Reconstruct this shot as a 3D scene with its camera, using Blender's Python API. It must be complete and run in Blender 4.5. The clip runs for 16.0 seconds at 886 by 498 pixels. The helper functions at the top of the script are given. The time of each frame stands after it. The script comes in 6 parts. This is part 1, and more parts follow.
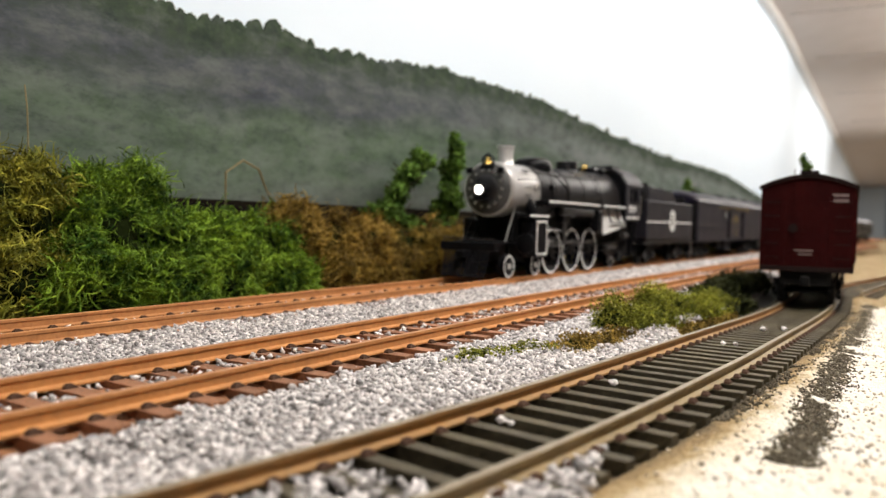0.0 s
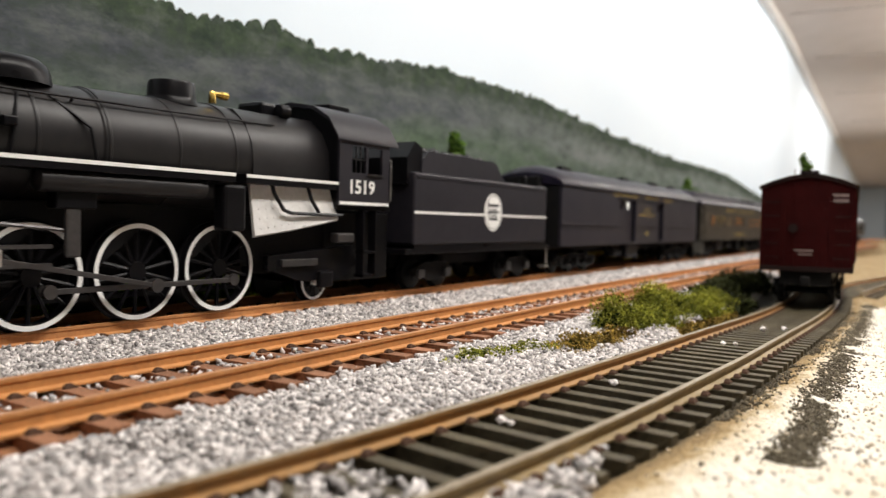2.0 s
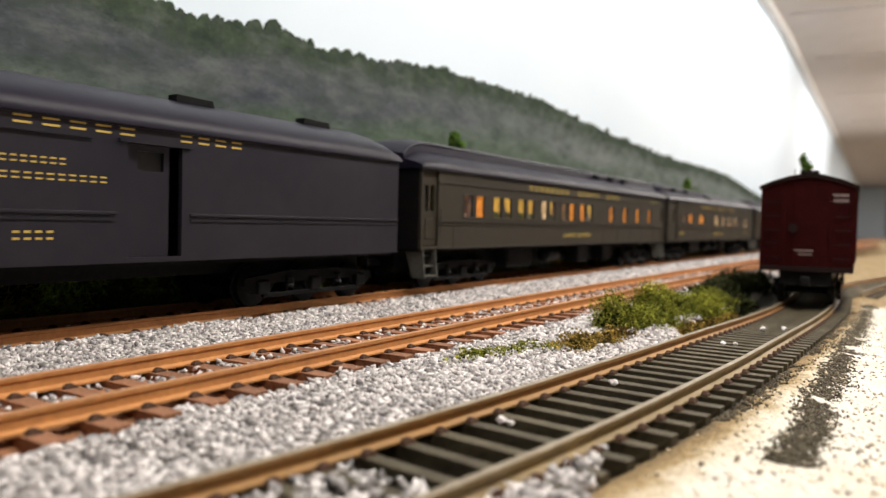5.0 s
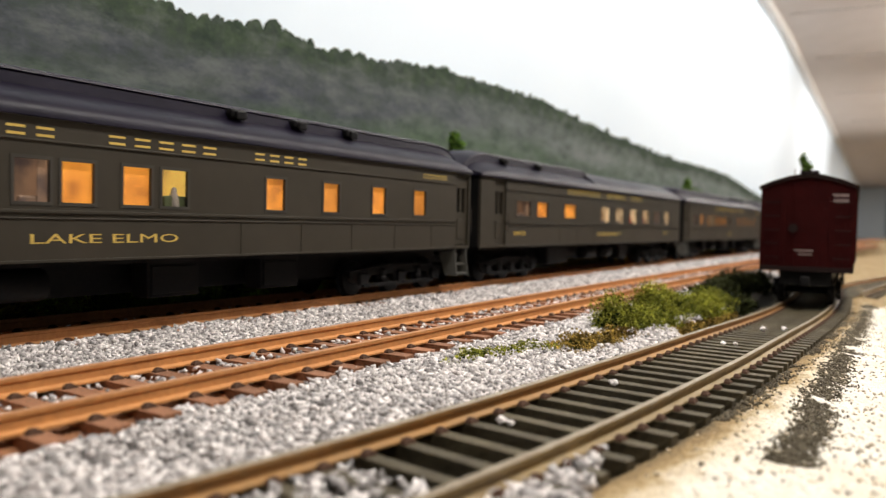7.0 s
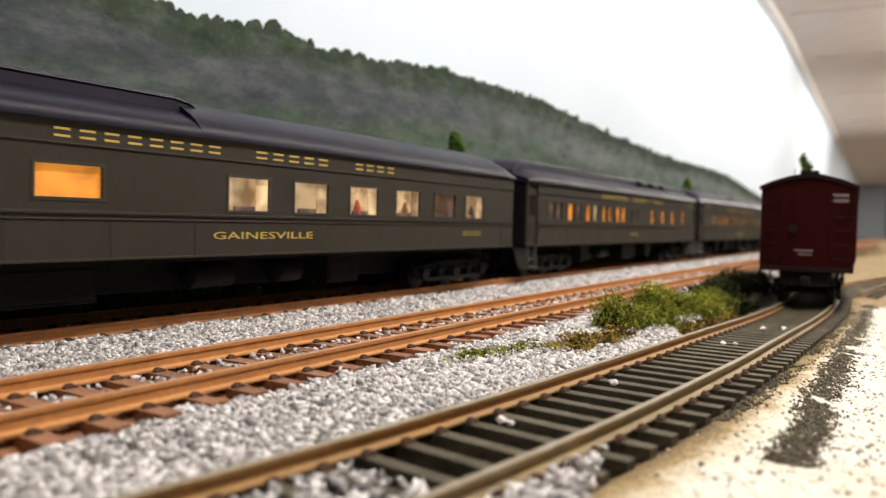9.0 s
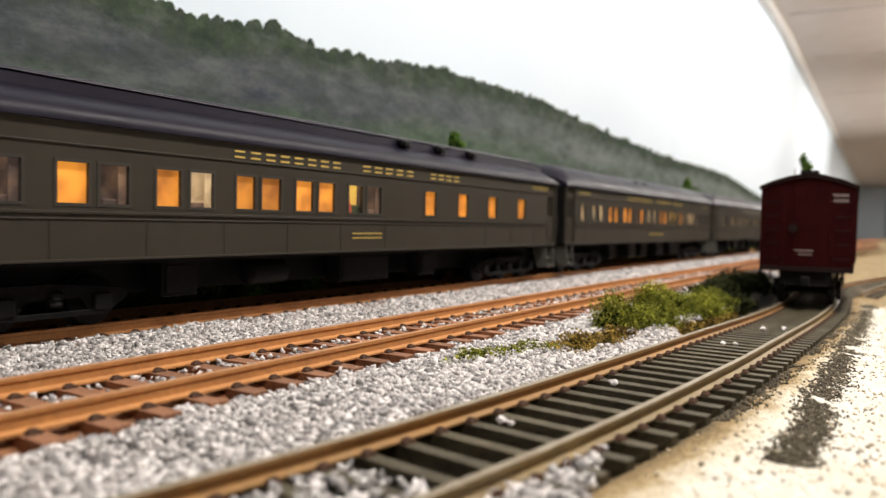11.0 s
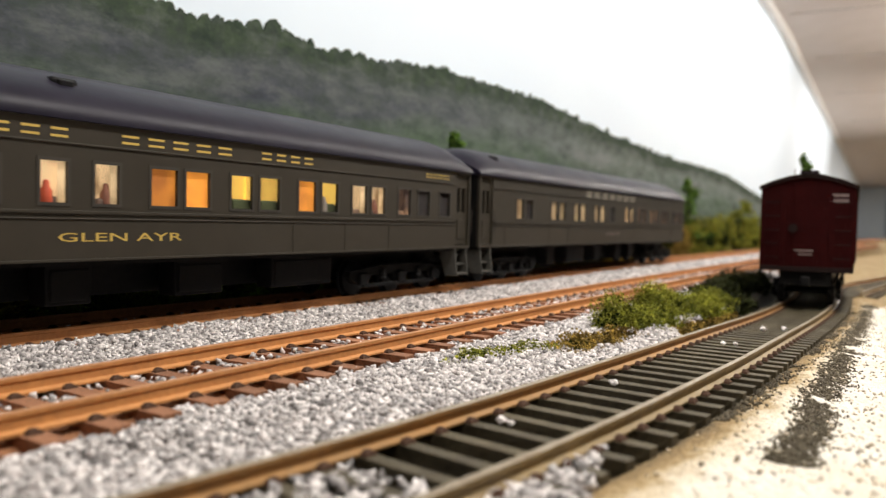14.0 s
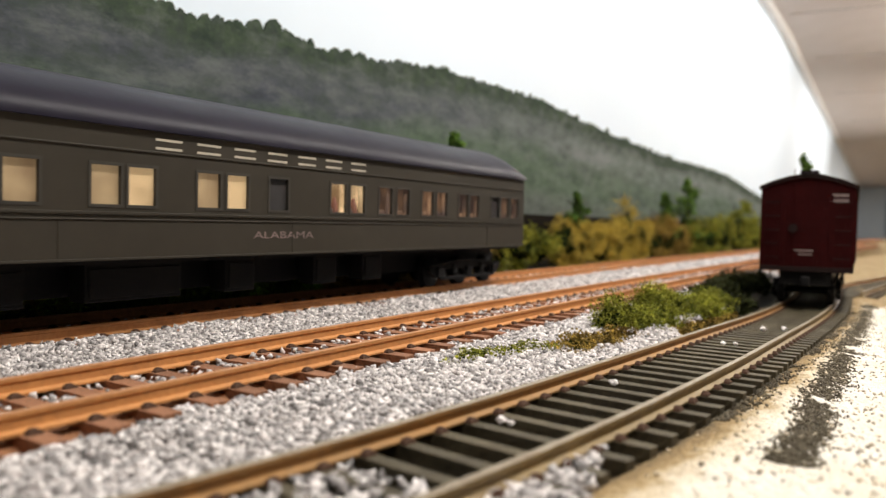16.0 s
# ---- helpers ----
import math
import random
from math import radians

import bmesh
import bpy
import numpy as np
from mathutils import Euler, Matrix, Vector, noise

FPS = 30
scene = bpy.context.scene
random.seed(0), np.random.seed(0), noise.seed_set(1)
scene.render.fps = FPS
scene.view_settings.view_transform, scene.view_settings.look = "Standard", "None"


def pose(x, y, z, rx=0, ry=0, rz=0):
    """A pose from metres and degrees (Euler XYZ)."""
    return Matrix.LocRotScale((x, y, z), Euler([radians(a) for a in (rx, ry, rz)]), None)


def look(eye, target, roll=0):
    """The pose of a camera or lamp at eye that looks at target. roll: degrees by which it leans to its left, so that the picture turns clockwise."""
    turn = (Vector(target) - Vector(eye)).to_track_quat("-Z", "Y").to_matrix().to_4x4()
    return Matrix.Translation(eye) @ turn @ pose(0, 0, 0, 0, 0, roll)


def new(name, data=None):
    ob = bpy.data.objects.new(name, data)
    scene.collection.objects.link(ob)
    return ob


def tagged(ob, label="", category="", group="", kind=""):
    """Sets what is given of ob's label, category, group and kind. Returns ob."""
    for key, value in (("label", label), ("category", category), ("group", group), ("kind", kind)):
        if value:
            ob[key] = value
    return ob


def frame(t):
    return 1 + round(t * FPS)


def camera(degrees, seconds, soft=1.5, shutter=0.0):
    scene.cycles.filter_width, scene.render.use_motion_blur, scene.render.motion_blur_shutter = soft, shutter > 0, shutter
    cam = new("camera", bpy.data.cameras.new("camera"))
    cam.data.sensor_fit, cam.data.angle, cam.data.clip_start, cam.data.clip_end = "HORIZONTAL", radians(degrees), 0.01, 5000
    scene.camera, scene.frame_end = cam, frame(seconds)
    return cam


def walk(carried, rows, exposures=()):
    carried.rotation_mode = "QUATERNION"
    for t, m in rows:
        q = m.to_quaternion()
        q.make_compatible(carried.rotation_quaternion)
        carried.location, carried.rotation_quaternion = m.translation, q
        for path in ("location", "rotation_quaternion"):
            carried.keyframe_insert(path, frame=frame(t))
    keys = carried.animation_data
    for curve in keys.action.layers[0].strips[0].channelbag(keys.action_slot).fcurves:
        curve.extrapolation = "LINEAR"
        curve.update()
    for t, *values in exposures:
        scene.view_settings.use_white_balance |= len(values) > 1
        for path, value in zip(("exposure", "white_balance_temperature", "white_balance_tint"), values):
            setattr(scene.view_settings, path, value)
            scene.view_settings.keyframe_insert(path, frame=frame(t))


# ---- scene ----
# A model railway in HO scale: the camera stands a hand's width above the tracks.
# x runs along the main tracks, y away from the aisle, z up from the rail tops; sizes in mm, times MM.
MM = 0.001
SPEED = 113.7

EYE = Vector((0, 0, 0.02185))
AIM = Vector((0.84507, 0.53337, -0.03709))
cam = camera(61.35, 16.0, soft=1.35, shutter=0.12)
cam.data.dof.use_dof = True
cam.data.dof.focus_distance = 0.145
cam.data.dof.aperture_fstop = 24
walk(cam, [(0.0, look(EYE, EYE + AIM, 1.374)), (16.0, look(EYE, EYE + AIM, 1.374))], [(0.0, 0.0), (16.0, 0.0)])

# ---- light: a dim room and unseen strip lamps assumed under the upper deck ----
world = bpy.data.worlds.new("room_light")
scene.world = world
world.use_nodes = True
world.node_tree.nodes["Background"].inputs[0].default_value = (1.0, 0.96, 0.93, 1)
world.node_tree.nodes["Background"].inputs[1].default_value = 0.06


def unseen_strip_lamp(name, x0, x1, y, z, wide, watts, tilt):
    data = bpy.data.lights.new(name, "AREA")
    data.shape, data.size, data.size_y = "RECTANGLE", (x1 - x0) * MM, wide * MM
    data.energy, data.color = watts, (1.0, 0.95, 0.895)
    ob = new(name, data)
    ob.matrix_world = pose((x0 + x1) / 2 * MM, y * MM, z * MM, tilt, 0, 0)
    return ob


unseen_strip_lamp("unseen_strip_lamp", -40, 520, -40, 318, 60, 2.32, 8)
# Further lamps are added to brighten the sky board and the far end.
unseen_strip_lamp("unseen_strip_lamp", 580, 1500, -45, 318, 60, 3.25, 44)
unseen_strip_lamp("unseen_strip_lamp", 1700, 2700, -45, 318, 60, 4.0, 40)
unseen_strip_lamp("unseen_strip_lamp", 3000, 5600, -45, 318, 60, 6.0, 8)


# ---- materials ----
def material(name, colour, rough=0.6, metal=0.0, second=None, scale=200.0, bump=0.0, fine=None, mix=(0.35, 0.65),
             spec=0.5, island=0.0, obj_random=0.0, emit=0.0, coat=0.0):
    """A procedural surface: two colours mixed by noise at two scales, with bump and rough variation."""
    m = bpy.data.materials.new(name)
    m.use_nodes = True
    nt = m.node_tree
    bsdf = nt.nodes["Principled BSDF"]
    bsdf.inputs["Roughness"].default_value = rough
    bsdf.inputs["Metallic"].default_value = metal
    bsdf.inputs["Specular IOR Level"].default_value = spec
    bsdf.inputs["Coat Weight"].default_value = coat
    second = second or tuple(c * 0.72 for c in colour)
    fine = fine or scale * 6
    geo = nt.nodes.new("ShaderNodeTexCoord")
    n1 = nt.nodes.new("ShaderNodeTexNoise")
    n1.inputs["Scale"].default_value, n1.inputs["Detail"].default_value = scale, 4
    n2 = nt.nodes.new("ShaderNodeTexNoise")
    n2.inputs["Scale"].default_value, n2.inputs["Detail"].default_value = fine, 3
    nt.links.new(geo.outputs["Object"], n1.inputs["Vector"])
    nt.links.new(geo.outputs["Object"], n2.inputs["Vector"])
    add = nt.nodes.new("ShaderNodeMath")
    add.operation = "MULTIPLY_ADD"
    add.inputs[1].default_value = 0.5
    half = nt.nodes.new("ShaderNodeMath")
    half.operation = "MULTIPLY"
    half.inputs[1].default_value = 0.5
    nt.links.new(n2.outputs["Fac"], half.inputs[0])
    nt.links.new(n1.outputs["Fac"], add.inputs[0])
    nt.links.new(half.outputs[0], add.inputs[2])
    ramp = nt.nodes.new("ShaderNodeMapRange")
    ramp.inputs["From Min"].default_value, ramp.inputs["From Max"].default_value = mix
    nt.links.new(add.outputs[0], ramp.inputs["Value"])
    blend = nt.nodes.new("ShaderNodeMix")
    blend.data_type = "RGBA"
    blend.inputs["A"].default_value = (*colour, 1)
    blend.inputs["B"].default_value = (*second, 1)
    nt.links.new(ramp.outputs["Result"], blend.inputs["Factor"])
    out = blend.outputs["Result"]
    if island or obj_random:
        if island:
            info = nt.nodes.new("ShaderNodeNewGeometry").outputs["Random Per Island"]
            amount = island
        else:
            info = nt.nodes.new("ShaderNodeObjectInfo").outputs["Random"]
            amount = obj_random
        rng = nt.nodes.new("ShaderNodeMapRange")
        rng.inputs["To Min"].default_value, rng.inputs["To Max"].default_value = 1 - amount, 1 + amount * 0.6
        nt.links.new(info, rng.inputs["Value"])
        mul = nt.nodes.new("ShaderNodeMix")
        mul.data_type, mul.blend_type = "RGBA", "MULTIPLY"
        mul.inputs["Factor"].default_value = 1
        nt.links.new(out, mul.inputs["A"])
        nt.links.new(rng.outputs["Result"], mul.inputs["B"])
        out = mul.outputs["Result"]
    nt.links.new(out, bsdf.inputs["Base Color"])
    if emit:
        nt.links.new(out, bsdf.inputs["Emission Color"])
        bsdf.inputs["Emission Strength"].default_value = emit
    rr = nt.nodes.new("ShaderNodeMapRange")
    rr.inputs["To Min"].default_value, rr.inputs["To Max"].default_value = max(rough - 0.1, 0.02), min(rough + 0.12, 1)
    nt.links.new(n1.outputs["Fac"], rr.inputs["Value"])
    nt.links.new(rr.outputs["Result"], bsdf.inputs["Roughness"])
    if bump:
        b = nt.nodes.new("ShaderNodeBump")
        b.inputs["Strength"].default_value, b.inputs["Distance"].default_value = min(bump, 1.0), 0.0004 * max(bump, 1.0)
        nt.links.new(n2.outputs["Fac"], b.inputs["Height"])
        nt.links.new(b.outputs["Normal"], bsdf.inputs["Normal"])
    return m


RUST = material("rusty_rail_paint", (0.58, 0.27, 0.095), 0.62, second=(0.43, 0.185, 0.065), scale=160, bump=0.35)
SIDING_RAIL = material("tan_rail_paint", (0.40, 0.205, 0.062), 0.6, second=(0.28, 0.16, 0.06), scale=160, bump=0.3)
RUST_SIDE = material("ochre_rail_paint", (0.62, 0.285, 0.09), 0.6, second=(0.47, 0.21, 0.07), scale=160, bump=0.3)
RAILHEAD = material("worn_rail_head", (0.42, 0.22, 0.105), 0.62, metal=0.0, second=(0.46, 0.21, 0.08), scale=240, bump=0.15)
DULL_HEAD = material("dull_rail_head", (0.34, 0.29, 0.21), 0.5, metal=0.2, second=(0.22, 0.17, 0.11), scale=240, bump=0.15)
TIE_BROWN = material("rust_brown_tie", (0.36, 0.16, 0.075), 0.8, second=(0.19, 0.088, 0.048), scale=300, bump=0.5, obj_random=0.35)
TIE_GREY = material("weathered_grey_tie", (0.112, 0.09, 0.047), 0.75, second=(0.052, 0.04, 0.021), scale=300, bump=0.5, obj_random=0.25)
SPIKE = material("dark_spike", (0.085, 0.045, 0.028), 0.8, scale=400, spec=0.15)
STONE = material("grey_ballast", (0.84, 0.80, 0.775), 0.8, second=(0.46, 0.415, 0.40), scale=700, bump=0.5, island=0.72)
BED = material("ballast_bed", (0.28, 0.25, 0.22), 0.95, second=(0.13, 0.11, 0.09), scale=900, bump=0.8)
SAND = material("pale_sand", (0.87, 0.83, 0.75), 0.95, second=(0.78, 0.70, 0.56), scale=90, fine=1300, bump=2.2)
OLIVE_RAIL = material("olive_tan_rail_paint", (0.30, 0.205, 0.08), 0.55, second=(0.19, 0.13, 0.055), scale=160, bump=0.3)
RUSTY_BED = material("rust_stained_bed", (0.44, 0.20, 0.09), 0.9, second=(0.25, 0.115, 0.055), scale=300, bump=0.8)
SOIL = material("dark_soil", (0.09, 0.072, 0.045), 0.95, second=(0.17, 0.14, 0.09), scale=800, bump=0.6, island=0.5)
# Brown scenery base, darkened so its colour holds the shade between siding ties.
SHADED_EARTH = material("shaded_brown_base", (0.034, 0.025, 0.015), 0.95, second=(0.018, 0.014, 0.009), scale=200, bump=0.6)
SKY = material("pale_sky_paint", (0.77, 0.86, 0.94), 0.6, second=(0.70, 0.80, 0.90), scale=2.2, fine=6)
DECK = material("deck_underside", (0.62, 0.55, 0.51), 0.7, second=(0.56, 0.49, 0.45), scale=4)
COVE = material("white_trim_paint", (0.80, 0.77, 0.74), 0.35, second=(0.74, 0.7, 0.67), scale=10)
BLACK = material("black_engine_paint", (0.0042, 0.0042, 0.005), 0.3, second=(0.007, 0.0065, 0.008), scale=120, spec=0.13)
FRONT_GREY = material("dull_grey_front_paint", (0.075, 0.074, 0.072), 0.42, second=(0.04, 0.039, 0.038), scale=140, spec=0.4, bump=0.2)
GREY_BLACK = material("worn_black_boiler_paint", (0.008, 0.0075, 0.0085), 0.4, second=(0.015, 0.0135, 0.014), scale=90, spec=0.32)
UNDER = material("underframe_black", (0.0055, 0.0055, 0.0065), 0.5, second=(0.011, 0.010, 0.0095), scale=160, spec=0.11, bump=0.2)
SILVER_SIDE = material("bright_silver_sheet", (0.86, 0.85, 0.83), 0.3, metal=0.25, second=(0.74, 0.73, 0.71), scale=150, bump=0.25)
SILVER = material("silver_smokebox_paint", (0.55, 0.535, 0.52), 0.36, metal=0.45, second=(0.4, 0.385, 0.37), scale=150, bump=0.1)
STEEL = material("bright_steel", (0.6, 0.58, 0.55), 0.3, metal=0.9, scale=150)
ROD = material("dark_steel_rod", (0.09, 0.085, 0.085), 0.4, metal=0.7, scale=150)
WHITE = material("white_lining", (0.90, 0.90, 0.88), 0.5, second=(0.76, 0.76, 0.74), scale=300)
BRASS = material("polished_brass", (0.75, 0.52, 0.15), 0.22, metal=1.0, second=(0.6, 0.4, 0.1), scale=200)
TENDER = material("tender_black_paint", (0.0135, 0.0125, 0.017), 0.46, second=(0.02, 0.018, 0.023), scale=60, spec=0.24)
OLIVE = material("dark_olive_car_paint", (0.033, 0.0278, 0.0193), 0.5, second=(0.040, 0.0336, 0.0238), scale=40, spec=0.3)
OLIVE_DARK = material("olive_trim_paint", (0.038, 0.033, 0.025), 0.5, scale=60)
BAGGAGE = material("charcoal_car_paint", (0.016, 0.0145, 0.022), 0.42, second=(0.024, 0.021, 0.028), scale=40, spec=0.3)
ROOF = material("dark_violet_grey_roof", (0.0065, 0.005, 0.0125), 0.4, second=(0.011, 0.0085, 0.019), scale=50, spec=0.17, bump=0.08)
GOLD = material("gold_lettering", (0.62, 0.44, 0.10), 0.5, second=(0.55, 0.38, 0.08), scale=300)
BOXRED = material("boxcar_red_paint", (0.030, 0.0018, 0.0018), 0.75, second=(0.018, 0.0014, 0.0014), scale=120, spec=0.08, bump=0.2)
BOXROOF = material("dark_roof_paint", (0.012, 0.006, 0.006), 0.75, second=(0.018, 0.010, 0.009), scale=200, spec=0.1)
PALE_LETTER = material("pale_lettering", (0.22, 0.16, 0.15), 0.6, scale=200)
COAL = material("black_coal", (0.012, 0.012, 0.014), 0.5, scale=300, island=0.4)
STEP = material("worn_step_grey", (0.085, 0.082, 0.07), 0.6, second=(0.05, 0.047, 0.04), scale=200, bump=0.2)
BENCH = material("green_seat_cloth", (0.10, 0.13, 0.05), 0.8, second=(0.07, 0.08, 0.03), scale=300)
LENS = material("lit_headlamp_lens", (1.0, 0.93, 0.8), 0.2, emit=6.0, second=(1.0, 0.95, 0.85))
# Window panels glow by emission, standing in for lamps inside the cars.
AMBER = material("amber_lit_shade", (0.84, 0.32, 0.04), 0.7, second=(0.40, 0.13, 0.02), scale=100, fine=170, mix=(0.40, 0.62), obj_random=0.25, emit=0.85)
YELLOW = material("yellow_lit_interior", (0.84, 0.52, 0.10), 0.7, second=(0.40, 0.22, 0.05), scale=100, fine=170, mix=(0.40, 0.62), obj_random=0.2, emit=1.15)
CREAM = material("cream_lit_interior", (0.70, 0.50, 0.28), 0.7, second=(0.25, 0.15, 0.07), scale=110, fine=190, mix=(0.42, 0.60), obj_random=0.3, emit=1.15)
PALE_SHADE = material("pale_lit_shade", (0.56, 0.40, 0.22), 0.7, second=(0.30, 0.19, 0.10), scale=60, fine=120, mix=(0.40, 0.62), obj_random=0.35, emit=0.55)
DIM = material("dim_glow_interior", (0.36, 0.21, 0.12), 0.8, second=(0.09, 0.06, 0.05), scale=110, fine=190, mix=(0.36, 0.56), obj_random=0.3, emit=0.5)
LIT_BULB = material("bright_lamp_glow", (1.0, 0.97, 0.9), 0.5, emit=1.6, second=(0.35, 0.3, 0.28), scale=60, fine=120, mix=(0.45, 0.6))
DARK_IN = material("unlit_interior", (0.05, 0.045, 0.045), 0.8, scale=120)


def glass_material():
    m = bpy.data.materials.new("window_glass")
    m.use_nodes = True
    nt = m.node_tree
    nt.nodes.remove(nt.nodes["Principled BSDF"])
    clear = nt.nodes.new("ShaderNodeBsdfTransparent")
    clear.inputs[0].default_value = (0.93, 0.93, 0.92, 1)
    gloss = nt.nodes.new("ShaderNodeBsdfGlossy")
    gloss.inputs["Roughness"].default_value = 0.05
    face = nt.nodes.new("ShaderNodeLayerWeight")
    face.inputs["Blend"].default_value = 0.3
    fres = nt.nodes.new("ShaderNodeMath")
    fres.operation = "MULTIPLY"
    fres.inputs[1].default_value = 0.4
    nt.links.new(face.outputs["Facing"], fres.inputs[0])
    mix = nt.nodes.new("ShaderNodeMixShader")
    nt.links.new(fres.outputs[0], mix.inputs[0])
    nt.links.new(clear.outputs[0], mix.inputs[1])
    nt.links.new(gloss.outputs[0], mix.inputs[2])
    nt.links.new(mix.outputs[0], nt.nodes["Material Output"].inputs[0])
    return m


GLASS = glass_material()


# ---- mesh helpers, all in mm ----
def mesh_of(name, bm, mat, smooth=False):
    me = bpy.data.meshes.new(name)
    bmesh.ops.recalc_face_normals(bm, faces=bm.faces)
    bmesh.ops.scale(bm, vec=(MM, MM, MM), verts=bm.verts)
    bm.to_mesh(me)
    bm.free()
    me.materials.append(mat)
    if smooth:
        for p in me.polygons:
            p.use_smooth = True
        me.set_sharp_from_angle(angle=radians(38))
    return me


def part(name, bm, mat, parent=None, label="", smooth=False):
    ob = new(name, mesh_of(name, bm, mat, smooth))
    ob.parent = parent
    return tagged(ob, label=label)


def structure(name, bm, mat, label, smooth=False):
    return tagged(part(name, bm, mat, None, label, smooth), kind="structure")


def base(name, label, category, group=""):
    ob = new(name)
    ob.empty_display_size = 0.01
    return tagged(ob, label=label, category=category, group=group)


def box(bm, x0, x1, y0, y1, z0, z1, bevel=0.0):
    r = bmesh.ops.create_cube(bm, size=1)
    for v in r["verts"]:
        v.co = Vector(((x0 + x1) / 2 + v.co.x * (x1 - x0), (y0 + y1) / 2 + v.co.y * (y1 - y0), (z0 + z1) / 2 + v.co.z * (z1 - z0)))
    if bevel:
        es = list({e for v in r["verts"] for e in v.link_edges})
        bmesh.ops.bevel(bm, geom=es, offset=bevel, segments=2, affect="EDGES", profile=0.5)
    return bm


def boxed(*args, bevel=0.0):
    return box(bmesh.new(), *args, bevel=bevel)


def lathe(bm, centre, profile, axis="z", seg=24):
    """Turn (radius, height) pairs round an axis through centre."""
    turn = {"z": Matrix.Identity(3), "x": Matrix.Rotation(radians(90), 3, "Y"), "y": Matrix.Rotation(radians(-90), 3, "X")}[axis]
    rings = []
    for r, hgt in profile:
        ring = []
        for i in range(seg):
            a = 2 * math.pi * i / seg
            ring.append(bm.verts.new(Vector(centre) + turn @ Vector((r * math.cos(a), r * math.sin(a), hgt))))
        rings.append(ring)
    for p, q in zip(rings, rings[1:]):
        for i in range(seg):
            bm.faces.new((p[i], p[(i + 1) % seg], q[(i + 1) % seg], q[i]))
    bm.faces.new(rings[0])
    bm.faces.new(rings[-1])
    return bm


def turned(*args, **kw):
    return lathe(bmesh.new(), *args, **kw)


def tube(bm, pts, r, seg=6):
    """A round bar along points."""
    pts = [Vector(p) for p in pts]
    rings = []
    for i, p in enumerate(pts):
        d = (pts[min(i + 1, len(pts) - 1)] - pts[max(i - 1, 0)]).normalized()
        u = d.orthogonal().normalized() if abs(d.z) > 0.99 else d.cross(Vector((0, 0, 1))).normalized()
        w = d.cross(u)
        rings.append([bm.verts.new(p + r * (math.cos(2 * math.pi * k / seg) * u + math.sin(2 * math.pi * k / seg) * w)) for k in range(seg)])
    for p, q in zip(rings, rings[1:]):
        for k in range(seg):
            bm.faces.new((p[k], p[(k + 1) % seg], q[(k + 1) % seg], q[k]))
    bm.faces.new(rings[0])
    bm.faces.new(rings[-1])
    return bm


def bar(pts, r, seg=6):
    return tube(bmesh.new(), pts, r, seg)


def loft(bm, sections, close=True):
    """Skin a row of equal sections (lists of points)."""
    rings = [[bm.verts.new(p) for p in s] for s in sections]
    n = len(rings[0])
    for p, q in zip(rings, rings[1:]):
        for i in range(n if close else n - 1):
            bm.faces.new((p[i], p[(i + 1) % n], q[(i + 1) % n], q[i]))
    if close:
        bm.faces.new(rings[0])
        bm.faces.new(rings[-1])
    return bm


def prism(bm, outline, y0, y1):
    """An outline of (x, z) points made solid from y0 to y1."""
    return loft(bm, [[(x, y0, z) for x, z in outline], [(x, y1, z) for x, z in outline]])


def soup(name, verts, faces, mat, parent=None, label="", smooth=False):
    """A mesh from arrays in mm, for what is too small to count."""
    me = bpy.data.meshes.new(name)
    verts = np.asarray(verts, dtype=np.float32) * MM
    faces = np.asarray(faces, dtype=np.int32)
    k = faces.shape[1]
    me.vertices.add(len(verts))
    me.vertices.foreach_set("co", verts.ravel())
    me.loops.add(faces.size)
    me.loops.foreach_set("vertex_index", faces.ravel())
    me.polygons.add(len(faces))
    me.polygons.foreach_set("loop_start", np.arange(0, faces.size, k, dtype=np.int32))
    me.update(calc_edges=True)
    me.validate()
    me.materials.append(mat)
    ob = new(name, me)
    ob.parent = parent
    return tagged(ob, label=label)


def lettering(name, text, size, wide, mat, parent, x, y, z, label="", bold=0.0):
    """Raised letters on a side that faces -y, from x on, wide mm long."""
    cu = bpy.data.curves.new(name, "FONT")
    cu.body, cu.size, cu.extrude, cu.resolution_u = text, size, 0.04, 2
    cu.offset = bold * size
    tmp = bpy.data.objects.new(name, cu)
    scene.collection.objects.link(tmp)
    me = bpy.data.meshes.new_from_object(tmp.evaluated_get(bpy.context.evaluated_depsgraph_get()))
    bpy.data.objects.remove(tmp)
    co = np.zeros(len(me.vertices) * 3)
    me.vertices.foreach_get("co", co)
    co = co.reshape(-1, 3)
    lo, hi = co.min(0), co.max(0)
    fx = wide / (hi[0] - lo[0])
    fz = size / (hi[1] - lo[1])
    out = np.stack([(co[:, 0] - lo[0]) * fx + x, y - co[:, 2], (co[:, 1] - lo[1]) * fz + z], 1) * MM
    me.vertices.foreach_set("co", out.ravel())
    me.update()
    me.materials.clear()
    me.materials.append(mat)
    ob = new(name, me)
    ob.parent = parent
    return tagged(ob, label=label)


def letter_bars(name, words, y, z0, z1, mat, parent, label):
    """A company's name as plain letter-sized marks, word by word: (x0, x1, letters). Each mark is two thin bars."""
    bm = bmesh.new()
    for x0, x1, n in words:
        pitch = (x1 - x0) / (n - 0.38)
        w = pitch * 0.62
        t = min(max((z1 - z0) * 0.26, 0.2), 0.5)
        for k in range(n):
            a = x0 + k * pitch
            box(bm, a, a + w, y - 0.05, y + 0.3, z1 - t, z1)
            box(bm, a, a + w, y - 0.05, y + 0.3, z0, z0 + t)
    return part(name, bm, mat, parent, label)


